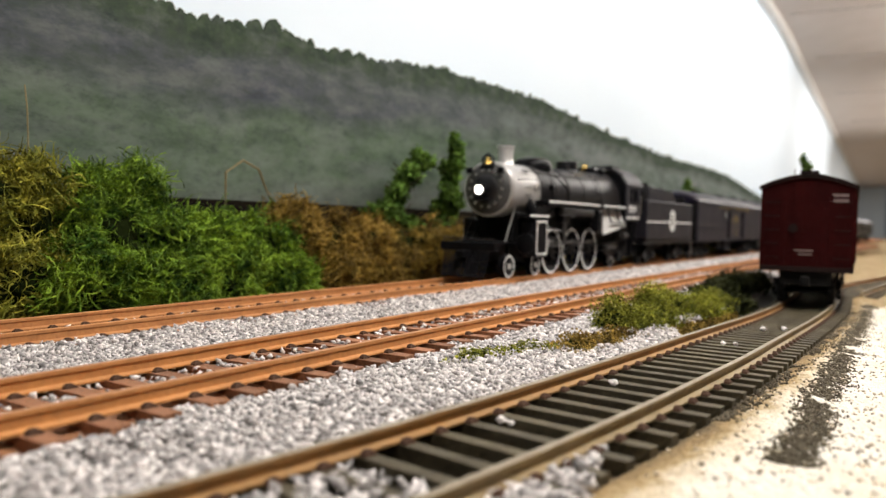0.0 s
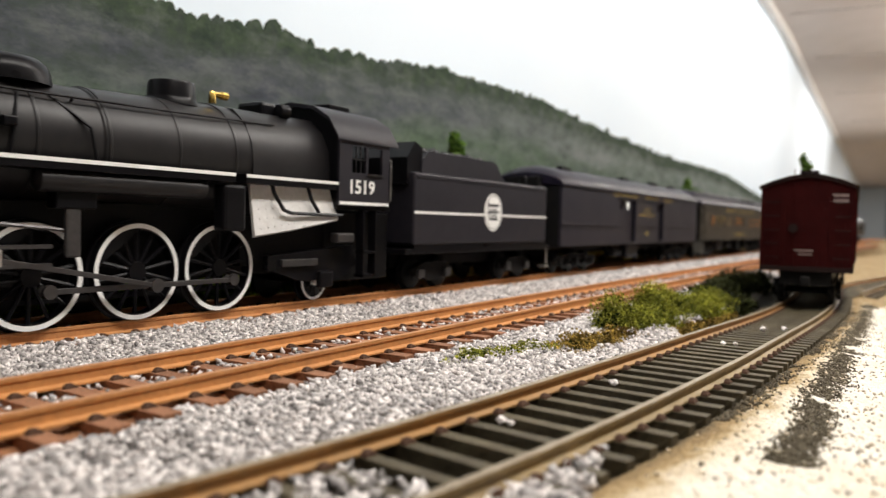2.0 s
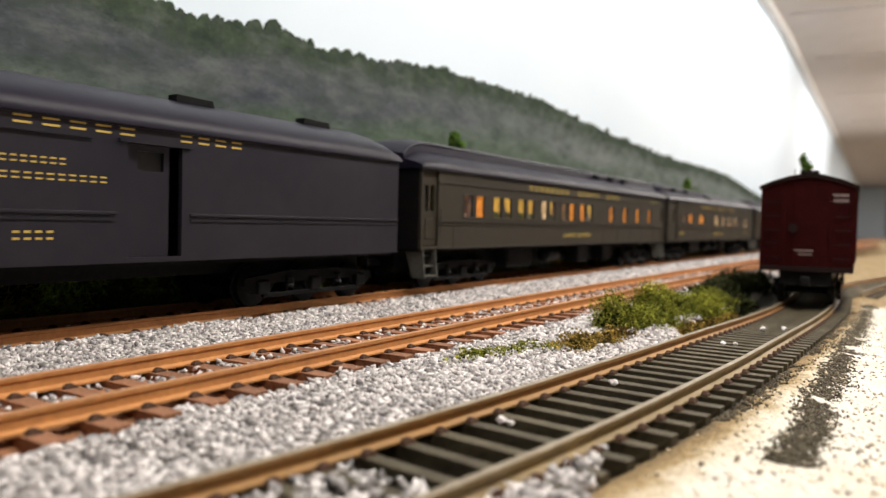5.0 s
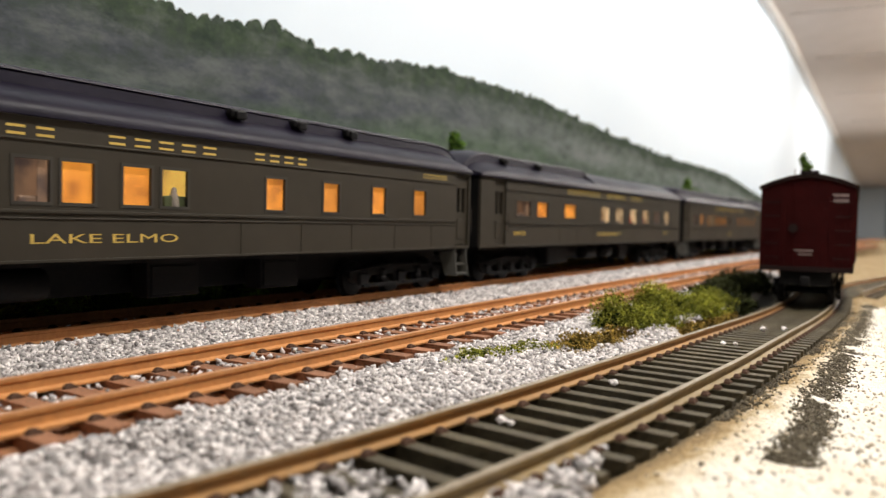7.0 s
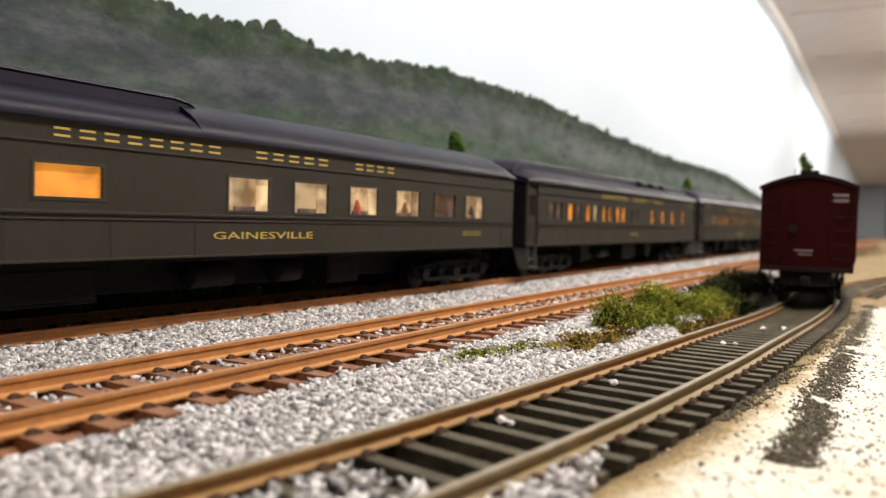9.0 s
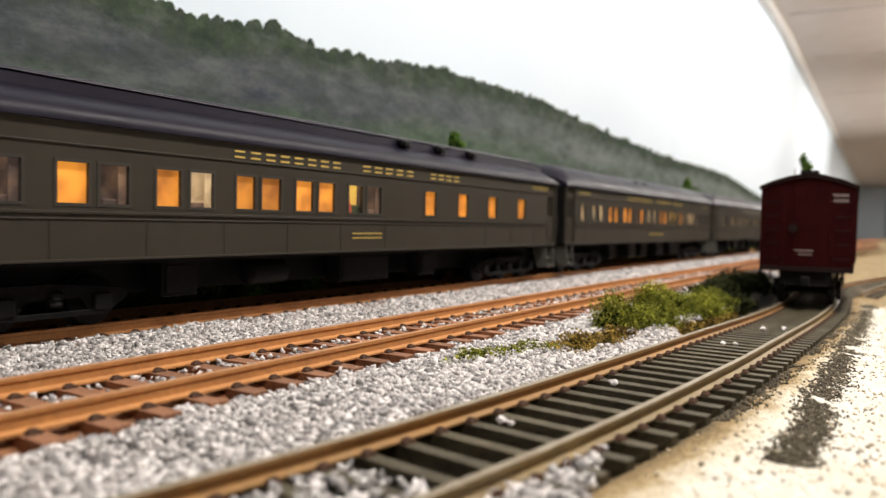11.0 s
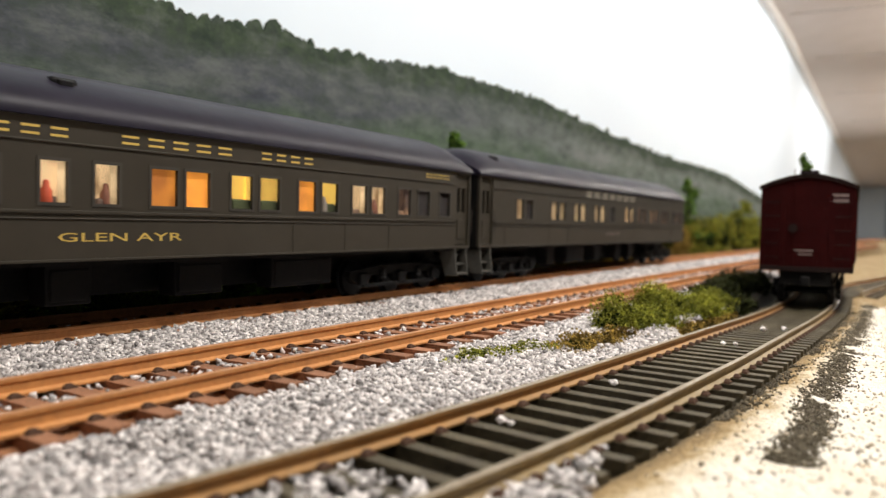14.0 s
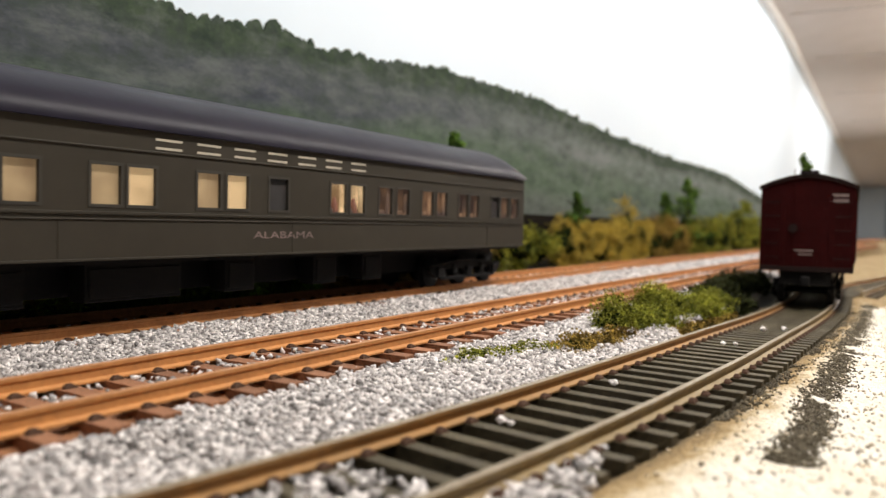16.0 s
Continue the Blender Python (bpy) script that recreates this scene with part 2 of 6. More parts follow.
# ---- the plan of the tracks ----
def main_y(x):
    c = min(max(x, -400.0), 900.0) - 150.0
    return 91.3 - 1.745e-5 * c * c - 3.49e-5 * c * (x - min(max(x, -400.0), 900.0))


def main_point(x, off=0.0):
    c = min(max(x, -400.0), 900.0) - 150.0
    t = Vector((1, -3.49e-5 * c, 0)).normalized()
    return Vector((x, main_y(x), 0)) + off * Vector((-t.y, t.x, 0)), t


def back_point(x):
    return main_point(x, 53.85)


def middle_point(x):
    return main_point(x, 0.0)


def smooth01(u):
    u = min(max(u, 0.0), 1.0)
    return u * u * (3 - 2 * u)


def siding_place(x):
    y = 34.5 + (6.6e-4 * (166 - x) ** 2 if x < 166 else 0)
    y += 4e-4 * max(x - 300, 0) ** 2
    return Vector((x, y, -1.33 - 5.3 * smooth01((x - 105) / 210)))


def siding_point(x):
    return siding_place(x), (siding_place(x + 1) - siding_place(x - 1)).normalized()


def branch_place(x):
    d = x - 330
    return Vector((x, 31.5 - 0.00085 * max(d, 0) ** 1.9, -6.7))


def branch_point(x):
    return branch_place(x), (branch_place(x + 1) - branch_place(x - 1)).normalized()


# ---- ground, backdrop, upper deck ----
rng = np.random.default_rng(7)


def ground_z(x, y):
    s = siding_place(x)
    main = -4.6
    low = s.z - 4.3 + 1.3 * smooth01((s.y - 12.5 - y) / 3.0)
    edge = s.y + 14
    w = smooth01((y - edge) / max(78 - edge, 8))
    z = low + (main - low) * w
    n = noise.noise(Vector((x * 0.06, y * 0.06, 0.3))) * 0.9 + noise.noise(Vector((x * 0.3, y * 0.3, 2.0))) * 0.35
    keep = 0.35 if y > s.y - 16 else 1.0
    if y < s.y - 16:
        d = s.y - 16 - y
        z += 0.9 * math.exp(-d / 10) * math.sin(d * 0.35) - 0.015 * d + n * 0.5 + noise.noise(Vector((x * 1.1, y * 1.1, 5.0))) * 0.3
    if y > 163:
        z += (y - 163) * 0.1
    z += n * keep * 0.5
    if min(abs(y - main_y(x)), abs(y - main_y(x) - 53.85)) < 11:
        z = max(z, -3.5 + 0.25 * n)
    return z


def graded_sand():
    """Dirt against the ties, then ochre, then pale sand: blended along the sheet's own distance from the siding."""
    m = SAND
    nt = m.node_tree
    bsdf = nt.nodes["Principled BSDF"]
    pale = bsdf.inputs["Base Color"].links[0].from_socket
    uv = nt.nodes.new("ShaderNodeUVMap")
    uv.uv_map = "spread"
    sep = nt.nodes.new("ShaderNodeSeparateXYZ")
    nt.links.new(uv.outputs[0], sep.inputs[0])
    tc = nt.nodes.new("ShaderNodeTexCoord")
    dist = sep.outputs["X"]
    for scale, amount in ((110, 0.007), (700, 0.006)):
        n = nt.nodes.new("ShaderNodeTexNoise")
        n.inputs["Scale"].default_value, n.inputs["Detail"].default_value = scale, 5
        nt.links.new(tc.outputs["Object"], n.inputs["Vector"])
        add = nt.nodes.new("ShaderNodeMath")
        add.operation = "MULTIPLY_ADD"
        add.inputs[1].default_value = amount
        nt.links.new(n.outputs["Fac"], add.inputs[0])
        nt.links.new(dist, add.inputs[2])
        dist = add.outputs[0]
    ramp = nt.nodes.new("ShaderNodeValToRGB")
    scaled = nt.nodes.new("ShaderNodeMapRange")
    scaled.inputs["From Min"].default_value, scaled.inputs["From Max"].default_value = 0.0175, 0.034
    nt.links.new(dist, scaled.inputs["Value"])
    nt.links.new(scaled.outputs["Result"], ramp.inputs["Fac"])
    el = ramp.color_ramp.elements
    el[0].position, el[0].color = 0.10, (0.075, 0.052, 0.024, 1)
    el[1].position, el[1].color = 0.62, (0.66, 0.52, 0.31, 1)
    e = el.new(0.34)
    e.color = (0.33, 0.225, 0.10, 1)
    fade = nt.nodes.new("ShaderNodeMapRange")
    fade.inputs["From Min"].default_value, fade.inputs["From Max"].default_value = 0.42, 0.72
    nt.links.new(scaled.outputs["Result"], fade.inputs["Value"])
    mix = nt.nodes.new("ShaderNodeMix")
    mix.data_type = "RGBA"
    nt.links.new(fade.outputs["Result"], mix.inputs["Factor"])
    nt.links.new(ramp.outputs["Color"], mix.inputs["A"])
    nt.links.new(pale, mix.inputs["B"])
    nt.links.new(mix.outputs["Result"], bsdf.inputs["Base Color"])


graded_sand()


def build_ground():
    xs = np.concatenate([np.arange(-300, 30, 15), np.arange(30, 330, 1.25), np.arange(330, 900, 8), np.arange(900, 6200, 100)])
    ys = np.concatenate([np.arange(-700, -60, 40), np.arange(-60, -12, 2.0), np.arange(-12, 30, 0.8), np.arange(30, 100, 2.0), np.arange(100, 206, 5), np.arange(220, 400, 20)])
    bm = bmesh.new()
    spread = bm.loops.layers.uv.new("spread")
    grid = [[bm.verts.new((x, y, ground_z(x, y))) for y in ys] for x in xs]
    for i in range(len(xs) - 1):
        for j in range(len(ys) - 1):
            f = bm.faces.new((grid[i][j], grid[i + 1][j], grid[i + 1][j + 1], grid[i][j + 1]))
            x, y = xs[i], ys[j]
            edge = siding_place(x).y - 12.5 + 1.5 * noise.noise(Vector((x * 0.12, y * 0.1, 9)))
            if y < edge:
                f.material_index = 0
            else:
                # Index 2 also runs under the siding, painting the shaded tie gaps dark.
                off = min(abs(y + 1 - main_y(x)), abs(y + 1 - main_y(x) - 53.85))
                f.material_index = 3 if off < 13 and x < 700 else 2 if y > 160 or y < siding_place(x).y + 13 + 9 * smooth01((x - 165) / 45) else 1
            f.smooth = True
            for loop in f.loops:
                co = loop.vert.co
                most = 17 + 900 * (1 - smooth01((co.x - 290) / 90)) ** 3
                loop[spread].uv = (min(siding_place(co.x).y - co.y, most) * MM, co.x * MM)
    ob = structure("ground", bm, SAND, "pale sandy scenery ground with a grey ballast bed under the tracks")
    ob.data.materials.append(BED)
    ob.data.materials.append(SHADED_EARTH)
    ob.data.materials.append(RUSTY_BED)
    return ob


build_ground()


def ridge(x):
    """Height of the painted hill's wooded skyline."""
    pts = [(-400, 96), (120, 89), (167, 86), (206, 91), (224, 88), (257, 90), (315, 96), (354, 96.5), (433, 98), (519, 92.5), (700, 86), (860, 86), (974, 86), (1092, 78), (1300, 62), (1700, 40), (3300, 30)]
    for (x0, z0), (x1, z1) in zip(pts, pts[1:]):
        if x <= x1:
            return z0 + (z1 - z0) * (x - x0) / (x1 - x0)
    return 30


BOARD = material("dark_board_edge", (0.012, 0.009, 0.006), 0.9, scale=120, spec=0.05)


def bend(x):
    """How far the backdrop swings away from the aisle down the line."""
    return 0.033 * max(x - 1250.0, 0.0)


def build_backdrop_board():
    prof = [(203, -30), (203, 110), (201.5, 180), (197.5, 260), (190.5, 331), (202, 331), (215, 110), (215, -30)]
    return loft(bmesh.new(), [[(x, y + bend(x), z) for y, z in prof] for x in (-420, 1250, 2500, 4000, 6100)])


structure("wall_backdrop", build_backdrop_board(), SKY, "pale sky-painted backdrop board behind the tracks")


def hill_material():
    m = material("printed_wooded_hill", (0.13, 0.16, 0.12), 0.85, spec=0.06)
    nt = m.node_tree
    bsdf = nt.nodes["Principled BSDF"]
    tc = nt.nodes.new("ShaderNodeTexCoord")
    sep = nt.nodes.new("ShaderNodeSeparateXYZ")
    nt.links.new(tc.outputs["Object"], sep.inputs[0])

    def noise_node(scale, detail, stretch=(1, 1, 1), rough=0.6):
        mp = nt.nodes.new("ShaderNodeMapping")
        mp.inputs["Scale"].default_value = stretch
        nt.links.new(tc.outputs["Object"], mp.inputs["Vector"])
        n = nt.nodes.new("ShaderNodeTexNoise")
        n.inputs["Scale"].default_value, n.inputs["Detail"].default_value, n.inputs["Roughness"].default_value = scale, detail, rough
        nt.links.new(mp.outputs[0], n.inputs["Vector"])
        return n.outputs["Fac"]

    def ranged(value, a, b, c=0.0, d=1.0):
        r = nt.nodes.new("ShaderNodeMapRange")
        for k, v in zip(("From Min", "From Max", "To Min", "To Max"), (a, b, c, d)):
            r.inputs[k].default_value = v
        nt.links.new(value, r.inputs["Value"])
        return r.outputs["Result"]

    def mixed(fac, a, b):
        n = nt.nodes.new("ShaderNodeMix")
        n.data_type = "RGBA"
        nt.links.new(fac, n.inputs["Factor"])
        for key, v in (("A", a), ("B", b)):
            if isinstance(v, tuple):
                n.inputs[key].default_value = (*v, 1)
            else:
                nt.links.new(v, n.inputs[key])
        return n.outputs["Result"]

    def summed(a, b, k):
        n = nt.nodes.new("ShaderNodeMath")
        n.operation = "MULTIPLY_ADD"
        nt.links.new(b, n.inputs[0])
        n.inputs[1].default_value = k
        nt.links.new(a, n.inputs[2])
        return n.outputs[0]

    crowns = noise_node(150, 6, (1, 1, 1.2), 0.72)
    trunks = noise_node(120, 4, (1.6, 1, 0.4), 0.65)
    patches = noise_node(22, 5, (0.7, 1, 1.6), 0.65)
    woods = mixed(ranged(crowns, 0.35, 0.65), HILL_DARK, HILL_GREEN)
    woods = mixed(ranged(trunks, 0.45, 0.75, 0, 0.55), woods, HILL_GREY)
    misty = mixed(ranged(patches, 0.35, 0.65), HILL_MIST, HILL_MEADOW)
    uv = nt.nodes.new("ShaderNodeUVMap")
    uv.uv_map = "below"
    under = nt.nodes.new("ShaderNodeSeparateXYZ")
    nt.links.new(uv.outputs[0], under.inputs[0])
    sway = nt.nodes.new("ShaderNodeMapping")
    sway.inputs["Scale"].default_value = (14, 70, 1)
    nt.links.new(uv.outputs[0], sway.inputs["Vector"])
    streak = nt.nodes.new("ShaderNodeTexNoise")
    streak.inputs["Scale"].default_value, streak.inputs["Detail"].default_value, streak.inputs["Roughness"].default_value = 1.0, 6, 0.68
    nt.links.new(sway.outputs[0], streak.inputs["Vector"])
    streaks = streak.outputs["Fac"]
    depth = summed(summed(under.outputs["Y"], streaks, 0.022), patches, 0.012)
    slope = mixed(ranged(streaks, 0.36, 0.64), HILL_VIOLET, HILL_SLATE)
    slope = mixed(ranged(crowns, 0.5, 0.72, 0, 0.35), slope, HILL_GREEN)
    far = ranged(summed(sep.outputs["X"], patches, 0.12), 0.30, 0.62)
    pale = mixed(ranged(streaks, 0.35, 0.65), HILL_HAZE, HILL_MIST)
    slope = mixed(far, slope, pale)
    field = mixed(ranged(crowns, 0.42, 0.62, 0, 0.9), misty, HILL_MEADOW)
    field = mixed(ranged(streaks, 0.5, 0.7, 0, 0.6), field, HILL_SLATE)
    lower = mixed(ranged(depth, 0.066, 0.082), field, HILL_DUSK)
    crest = mixed(ranged(depth, 0.022, 0.031), woods, slope)
    whole = mixed(ranged(depth, 0.040, 0.050), crest, lower)
    grain = noise_node(330, 6, (0.8, 1, 1.3), 0.75)
    tufted = noise_node(70, 6, (0.6, 1, 1.5), 0.75)
    whole = mixed(ranged(streaks, 0.3, 0.7, 0.0, 0.22), whole, HILL_SHADE)
    whole = mixed(ranged(grain, 0.5, 0.72, 0.0, 0.55), whole, HILL_SHADE)
    whole = mixed(ranged(tufted, 0.5, 0.7, 0.0, 0.4), whole, HILL_HAZE)
    nt.links.new(mixed(ranged(tufted, 0.5, 0.34, 0.0, 0.45), whole, HILL_DARK), bsdf.inputs["Base Color"])
    return m


HILL_DARK, HILL_GREEN, HILL_GREY = (0.031, 0.046, 0.034), (0.071, 0.100, 0.057), (0.085, 0.091, 0.093)
HILL_VIOLET, HILL_SLATE, HILL_HAZE = (0.066, 0.071, 0.091), (0.114, 0.128, 0.123), (0.228, 0.245, 0.234)
HILL_MIST, HILL_MEADOW, HILL_DUSK, HILL_SHADE = (0.145, 0.178, 0.148), (0.104, 0.146, 0.094), (0.131, 0.146, 0.125), (0.034, 0.040, 0.043)
HILL = hill_material()


def build_hill():
    """The printed hill: a thin sheet on the board with a ragged skyline of trees."""
    bm = bmesh.new()
    r = random.Random(4)
    top = []
    x = -400.0
    while x < 1500:
        w = r.uniform(3.2, 9.5)
        hgt = r.uniform(0.8, 3.4) if r.random() > 0.14 else r.uniform(3.2, 5.6)
        n = 9
        for k in range(n):
            u = k / n
            q = x + u * w
            z = ridge(q) + hgt * math.sin(math.pi * u) ** 0.7 + r.uniform(-0.4, 0.4) + 1.3 * noise.noise(Vector((q * 0.7, 2, 1))) + 0.9 * noise.noise(Vector((q * 1.9, 5, 1)))
            top.append((x + u * w, z))
        x += w
    lo = [bm.verts.new((x, 201.9, 27)) for x, z in top]
    hi = [bm.verts.new((x, 201.9, z)) for x, z in top]
    lo2 = [bm.verts.new((x, 202.9, 27)) for x, z in top]
    hi2 = [bm.verts.new((x, 202.9, z)) for x, z in top]
    below = bm.loops.layers.uv.new("below")
    for i in range(len(top) - 1):
        f = bm.faces.new((lo[i], lo[i + 1], hi[i + 1], hi[i]))
        for loop in f.loops:
            co = loop.vert.co
            loop[below].uv = (co.x * MM, (ridge(co.x) - co.z) * MM)
        bm.faces.new((hi[i], hi[i + 1], hi2[i + 1], hi2[i]))
        bm.faces.new((lo2[i], lo2[i + 1], hi2[i + 1], hi2[i]))
    return structure("backdrop", bm, HILL, "printed wooded hillside in mist on the backdrop board")


build_hill()
structure("baseboard", boxed(-420, 1800, 199.5, 202.6, -12, 27.4), BOARD, "dark brown board edge behind the bushes")
GRIT_JOINT = material("joint_shadow", (0.35, 0.3, 0.28), 0.8, scale=20)
structure("ceiling", boxed(-420, 6100, -420, 365, 332, 345), DECK, "beige underside of the upper deck")
for gx in (1180, 1500, 1900, 2400):
    bm = bmesh.new()
    tube(bm, [(gx + 60, -420, 331.9), (gx, 165, 331.9)], 1.2, 4)
    part("panel_joint", bm, GRIT_JOINT, bpy.data.objects["ceiling"])


def build_cove():
    prof = [(0, 0), (-3, -1.6), (-8, -2.6), (-12, -1.8), (-14, 0), (-14, 6), (0, 6)]
    secs = []
    for x in (-420, 1000, 1300, 1700, 2200, 2800, 4000, 6000):
        y = 190.3 + bend(x)
        secs.append([(x, y + a, 329.5 + b) for a, b in prof])
    return structure("trim", loft(bmesh.new(), secs), COVE, "white rounded trim strip along the upper deck")


build_cove()
FAR = material("hazy_blue_hills", (0.30, 0.40, 0.52), 0.8, second=(0.36, 0.43, 0.5), scale=14)
structure("wall_far", boxed(6090, 6100, -900, 380, -30, 345), SKY, "pale end wall of the layout room")


def build_far_hills():
    pts = [(-900, 240)] + [(y, 240 + 40 * noise.noise(Vector((y * 0.012, 3, 1)))) for y in range(-880, 200, 20)]
    bm = bmesh.new()
    loft(bm, [[(6080, y, -20) for y, z in pts], [(6080, y, z) for y, z in pts], [(6085, y, z) for y, z in pts]], close=False)
    structure("backdrop_far", bm, FAR, "hazy blue hills painted on the end wall")


build_far_hills()


def build_distance():
    """Low hazy hills printed along the far stretch of the backdrop board."""
    pts = [(x, 44 + 0.016 * (x - 1480) + (4 + 0.003 * x) * noise.noise(Vector((x * 0.006, 1, 2)))) for x in range(1480, 6080, 40)]
    bm = bmesh.new()
    loft(bm, [[(x, 201.7 + bend(x), -20) for x, z in pts], [(x, 201.7 + bend(x), z) for x, z in pts], [(x, 202.4 + bend(x), z) for x, z in pts]], close=False)
    structure("backdrop_distance", bm, FAR, "hazy blue hills printed along the backdrop board")


build_distance()


# ---- tracks ----
def rail_sections(point, xs, off, height, head, foot):
    h = height
    prof = [(-foot, -h), (foot, -h), (foot, -h + 0.28), (0.28, -h + 0.55), (0.28, -0.85), (head, -0.62), (head, -0.1), (head - 0.15, 0),
            (-head + 0.15, 0), (-head, -0.1), (-head, -0.62), (-0.28, -0.85), (-0.28, -h + 0.55), (-foot, -h + 0.28)]
    secs = []
    for x in xs:
        p, t = point(x)
        nrm = Vector((-t.y, t.x, 0)).normalized()
        secs.append([p + nrm * (off + a) + Vector((0, 0, b)) for a, b in prof])
    return secs


def build_rail(parent, point, xs, off, height, side, headmat):
    bm = loft(bmesh.new(), rail_sections(point, xs, off, height, 0.48, 1.2))
    bm.faces.ensure_lookup_table()
    n = len(xs) - 1
    for i, f in enumerate(bm.faces):
        if i < n * 14 and i % 14 in (6, 7, 8):
            f.material_index = 1
    ob = part("rail", bm, side, parent)
    ob.data.materials.append(headmat)
    return ob


def build_track(name, label, point, x0, x1, spacing, height, tie_mat, side, headmat, tie_len, tie_wide, fine):
    track = base(name, label, "railway track", "model railway tracks")
    xs = list(np.arange(x0, x1 + 0.1, fine))
    for off in (-8.7, 8.7):
        build_rail(track, point, xs, off, height, OLIVE_RAIL if side is SIDING_RAIL and off < 0 else side, headmat)
    tm = mesh_of("tie", boxed(-tie_wide / 2, tie_wide / 2, -tie_len / 2, tie_len / 2, -1.9, 0, bevel=0.12), tie_mat)
    spikes = []
    for o in (-8.7, 8.7):
        for sd in (-1, 1):
            cy = o + sd * 1.6
            ends = [[(-1.05, cy - 0.6, -0.1), (1.05, cy - 0.6, -0.1), (1.05, cy + 0.6, -0.1), (-1.05, cy + 0.6, -0.1)],
                    [(-0.85, cy - 0.5, 0.25), (0.85, cy - 0.5, 0.25), (0.85, cy + 0.5, 0.25), (-0.85, cy + 0.5, 0.25)],
                    [(-0.3, cy - 0.3 - 0.2 * sd, 0.62), (0.3, cy - 0.3 - 0.2 * sd, 0.62), (0.3, cy + 0.2 - 0.2 * sd, 0.62), (-0.3, cy + 0.2 - 0.2 * sd, 0.62)]]
            spikes.append(mesh_of("spike", loft(bmesh.new(), ends), SPIKE))
    r = random.Random(x0)
    x = x0 + 3.0
    count = 0
    rest_t = []
    far_spikes = []
    while x < x1 - 3:
        p, t = point(x)
        m = Matrix.Translation((p + Vector((0, 0, -height))) * MM) @ Matrix.Rotation(math.atan2(t.y, t.x) + r.uniform(-0.012, 0.012), 4, "Z")
        if count < 190:
            tie = new("tie", tm)
            tie.parent, tie.matrix_local = track, m
            if count < 75:
                for sm in spikes:
                    pl = new("spike", sm)
                    pl.parent = tie
            else:
                far_spikes.append(m)
        else:
            rest_t.append(m)
        count += 1
        x += spacing / max(abs(t.x), 0.3)
    if rest_t:
        bmx = bmesh.new()
        for m in rest_t:
            p = m.translation / MM
            box(bmx, p.x - tie_wide / 2, p.x + tie_wide / 2, p.y - tie_len / 2, p.y + tie_len / 2, p.z - 1.9, p.z)
        tagged(part("tie_row", bmx, tie_mat, track), kind="stuff")
    if far_spikes:
        bmx = bmesh.new()
        for m in far_spikes:
            p = m.translation / MM
            for o in (-8.7, 8.7):
                for sd in (-1, 1):
                    box(bmx, p.x - 0.7, p.x + 0.7, p.y + o + sd * 1.6 - 0.5, p.y + o + sd * 1.6 + 0.5, p.z, p.z + 0.6)
        tagged(part("spike_row", bmx, SPIKE, track), kind="stuff")
    return track


build_track("back_track", "rust-painted main track under the train", back_point, -60, 2600, 7.28, 2.5, TIE_BROWN, RUST, RUST, 30, 2.9, 20)
build_track("middle_track", "empty rust-painted main track in pale ballast", middle_point, -60, 1500, 7.28, 2.5, TIE_BROWN, RUST_SIDE, RAILHEAD, 30, 2.9, 20)
build_track("siding_track", "grey-tied siding with worn metal rail tops", siding_point, 16, 470, 6.07, 2.1, TIE_GREY, SIDING_RAIL, DULL_HEAD, 29, 2.15, 6)
build_track("branch_track", "short weathered track curving away past the boxcar", branch_point, 400, 640, 6.07, 2.1, TIE_GREY, SIDING_RAIL, DULL_HEAD, 29, 2.6, 6)

# ---- ballast ----

def ico():
    bm = bmesh.new()
    bmesh.ops.create_cube(bm, size=1.5)
    bmesh.ops.triangulate(bm, faces=bm.faces)
    v = np.array([q.co[:] for q in bm.verts])
    f = np.array([[q.index for q in face.verts] for face in bm.faces])
    bm.free()
    return v, f


def stones(name, places, sizes, mat, label, flat=0.75):
    v, f = ico()
    n = len(places)
    kinds = []
    for k in range(24):
        w = v * (1 + rng.uniform(-0.55, 0.4, (len(v), 1)) + rng.uniform(-0.32, 0.32, (len(v), 3))) * rng.uniform(0.7, 1.3, (1, 3))
        w[:, 2] *= flat
        kinds.append(w)
    kinds = np.array(kinds)
    pick = rng.integers(0, 24, n)
    ang = rng.uniform(0, 6.283, n)
    tilt = rng.uniform(-0.9, 0.9, n)
    P = kinds[pick] * sizes[:, None, None]
    ct, st = np.cos(tilt)[:, None], np.sin(tilt)[:, None]
    y, z = P[:, :, 1] * ct - P[:, :, 2] * st, P[:, :, 1] * st + P[:, :, 2] * ct
    c, s = np.cos(ang)[:, None], np.sin(ang)[:, None]
    out = np.stack([P[:, :, 0] * c - y * s, P[:, :, 0] * s + y * c, z], 2) + places[:, None, :]
    faces = (f[None] + (np.arange(n) * len(v))[:, None, None]).reshape(-1, 3)
    ob = soup(name, out.reshape(-1, 3), faces, mat, None, label)
    return tagged(ob, category="ballast", kind="stuff")


def scatter(x0, x1, density, y_low, y_high, height, small, big):
    pts = []
    n = int((x1 - x0) * 40 * density)
    for x, u, e, j in zip(rng.uniform(x0, x1, n), rng.uniform(0, 1, n), rng.normal(0, 0.22, n), rng.uniform(0, 1, n)):
        a, b = y_low(x), y_high(x)
        if j > (b - a) / 40 or b <= a:
            continue
        y = a + u * (b - a)
        hz = height(x, y, u)
        if hz is not None:
            pts.append((x, y, hz + e))
    pts = np.array(pts)
    return pts, rng.uniform(small, big, len(pts))


def joined(*sets):
    return np.concatenate([s[0] for s in sets]), np.concatenate([s[1] for s in sets])


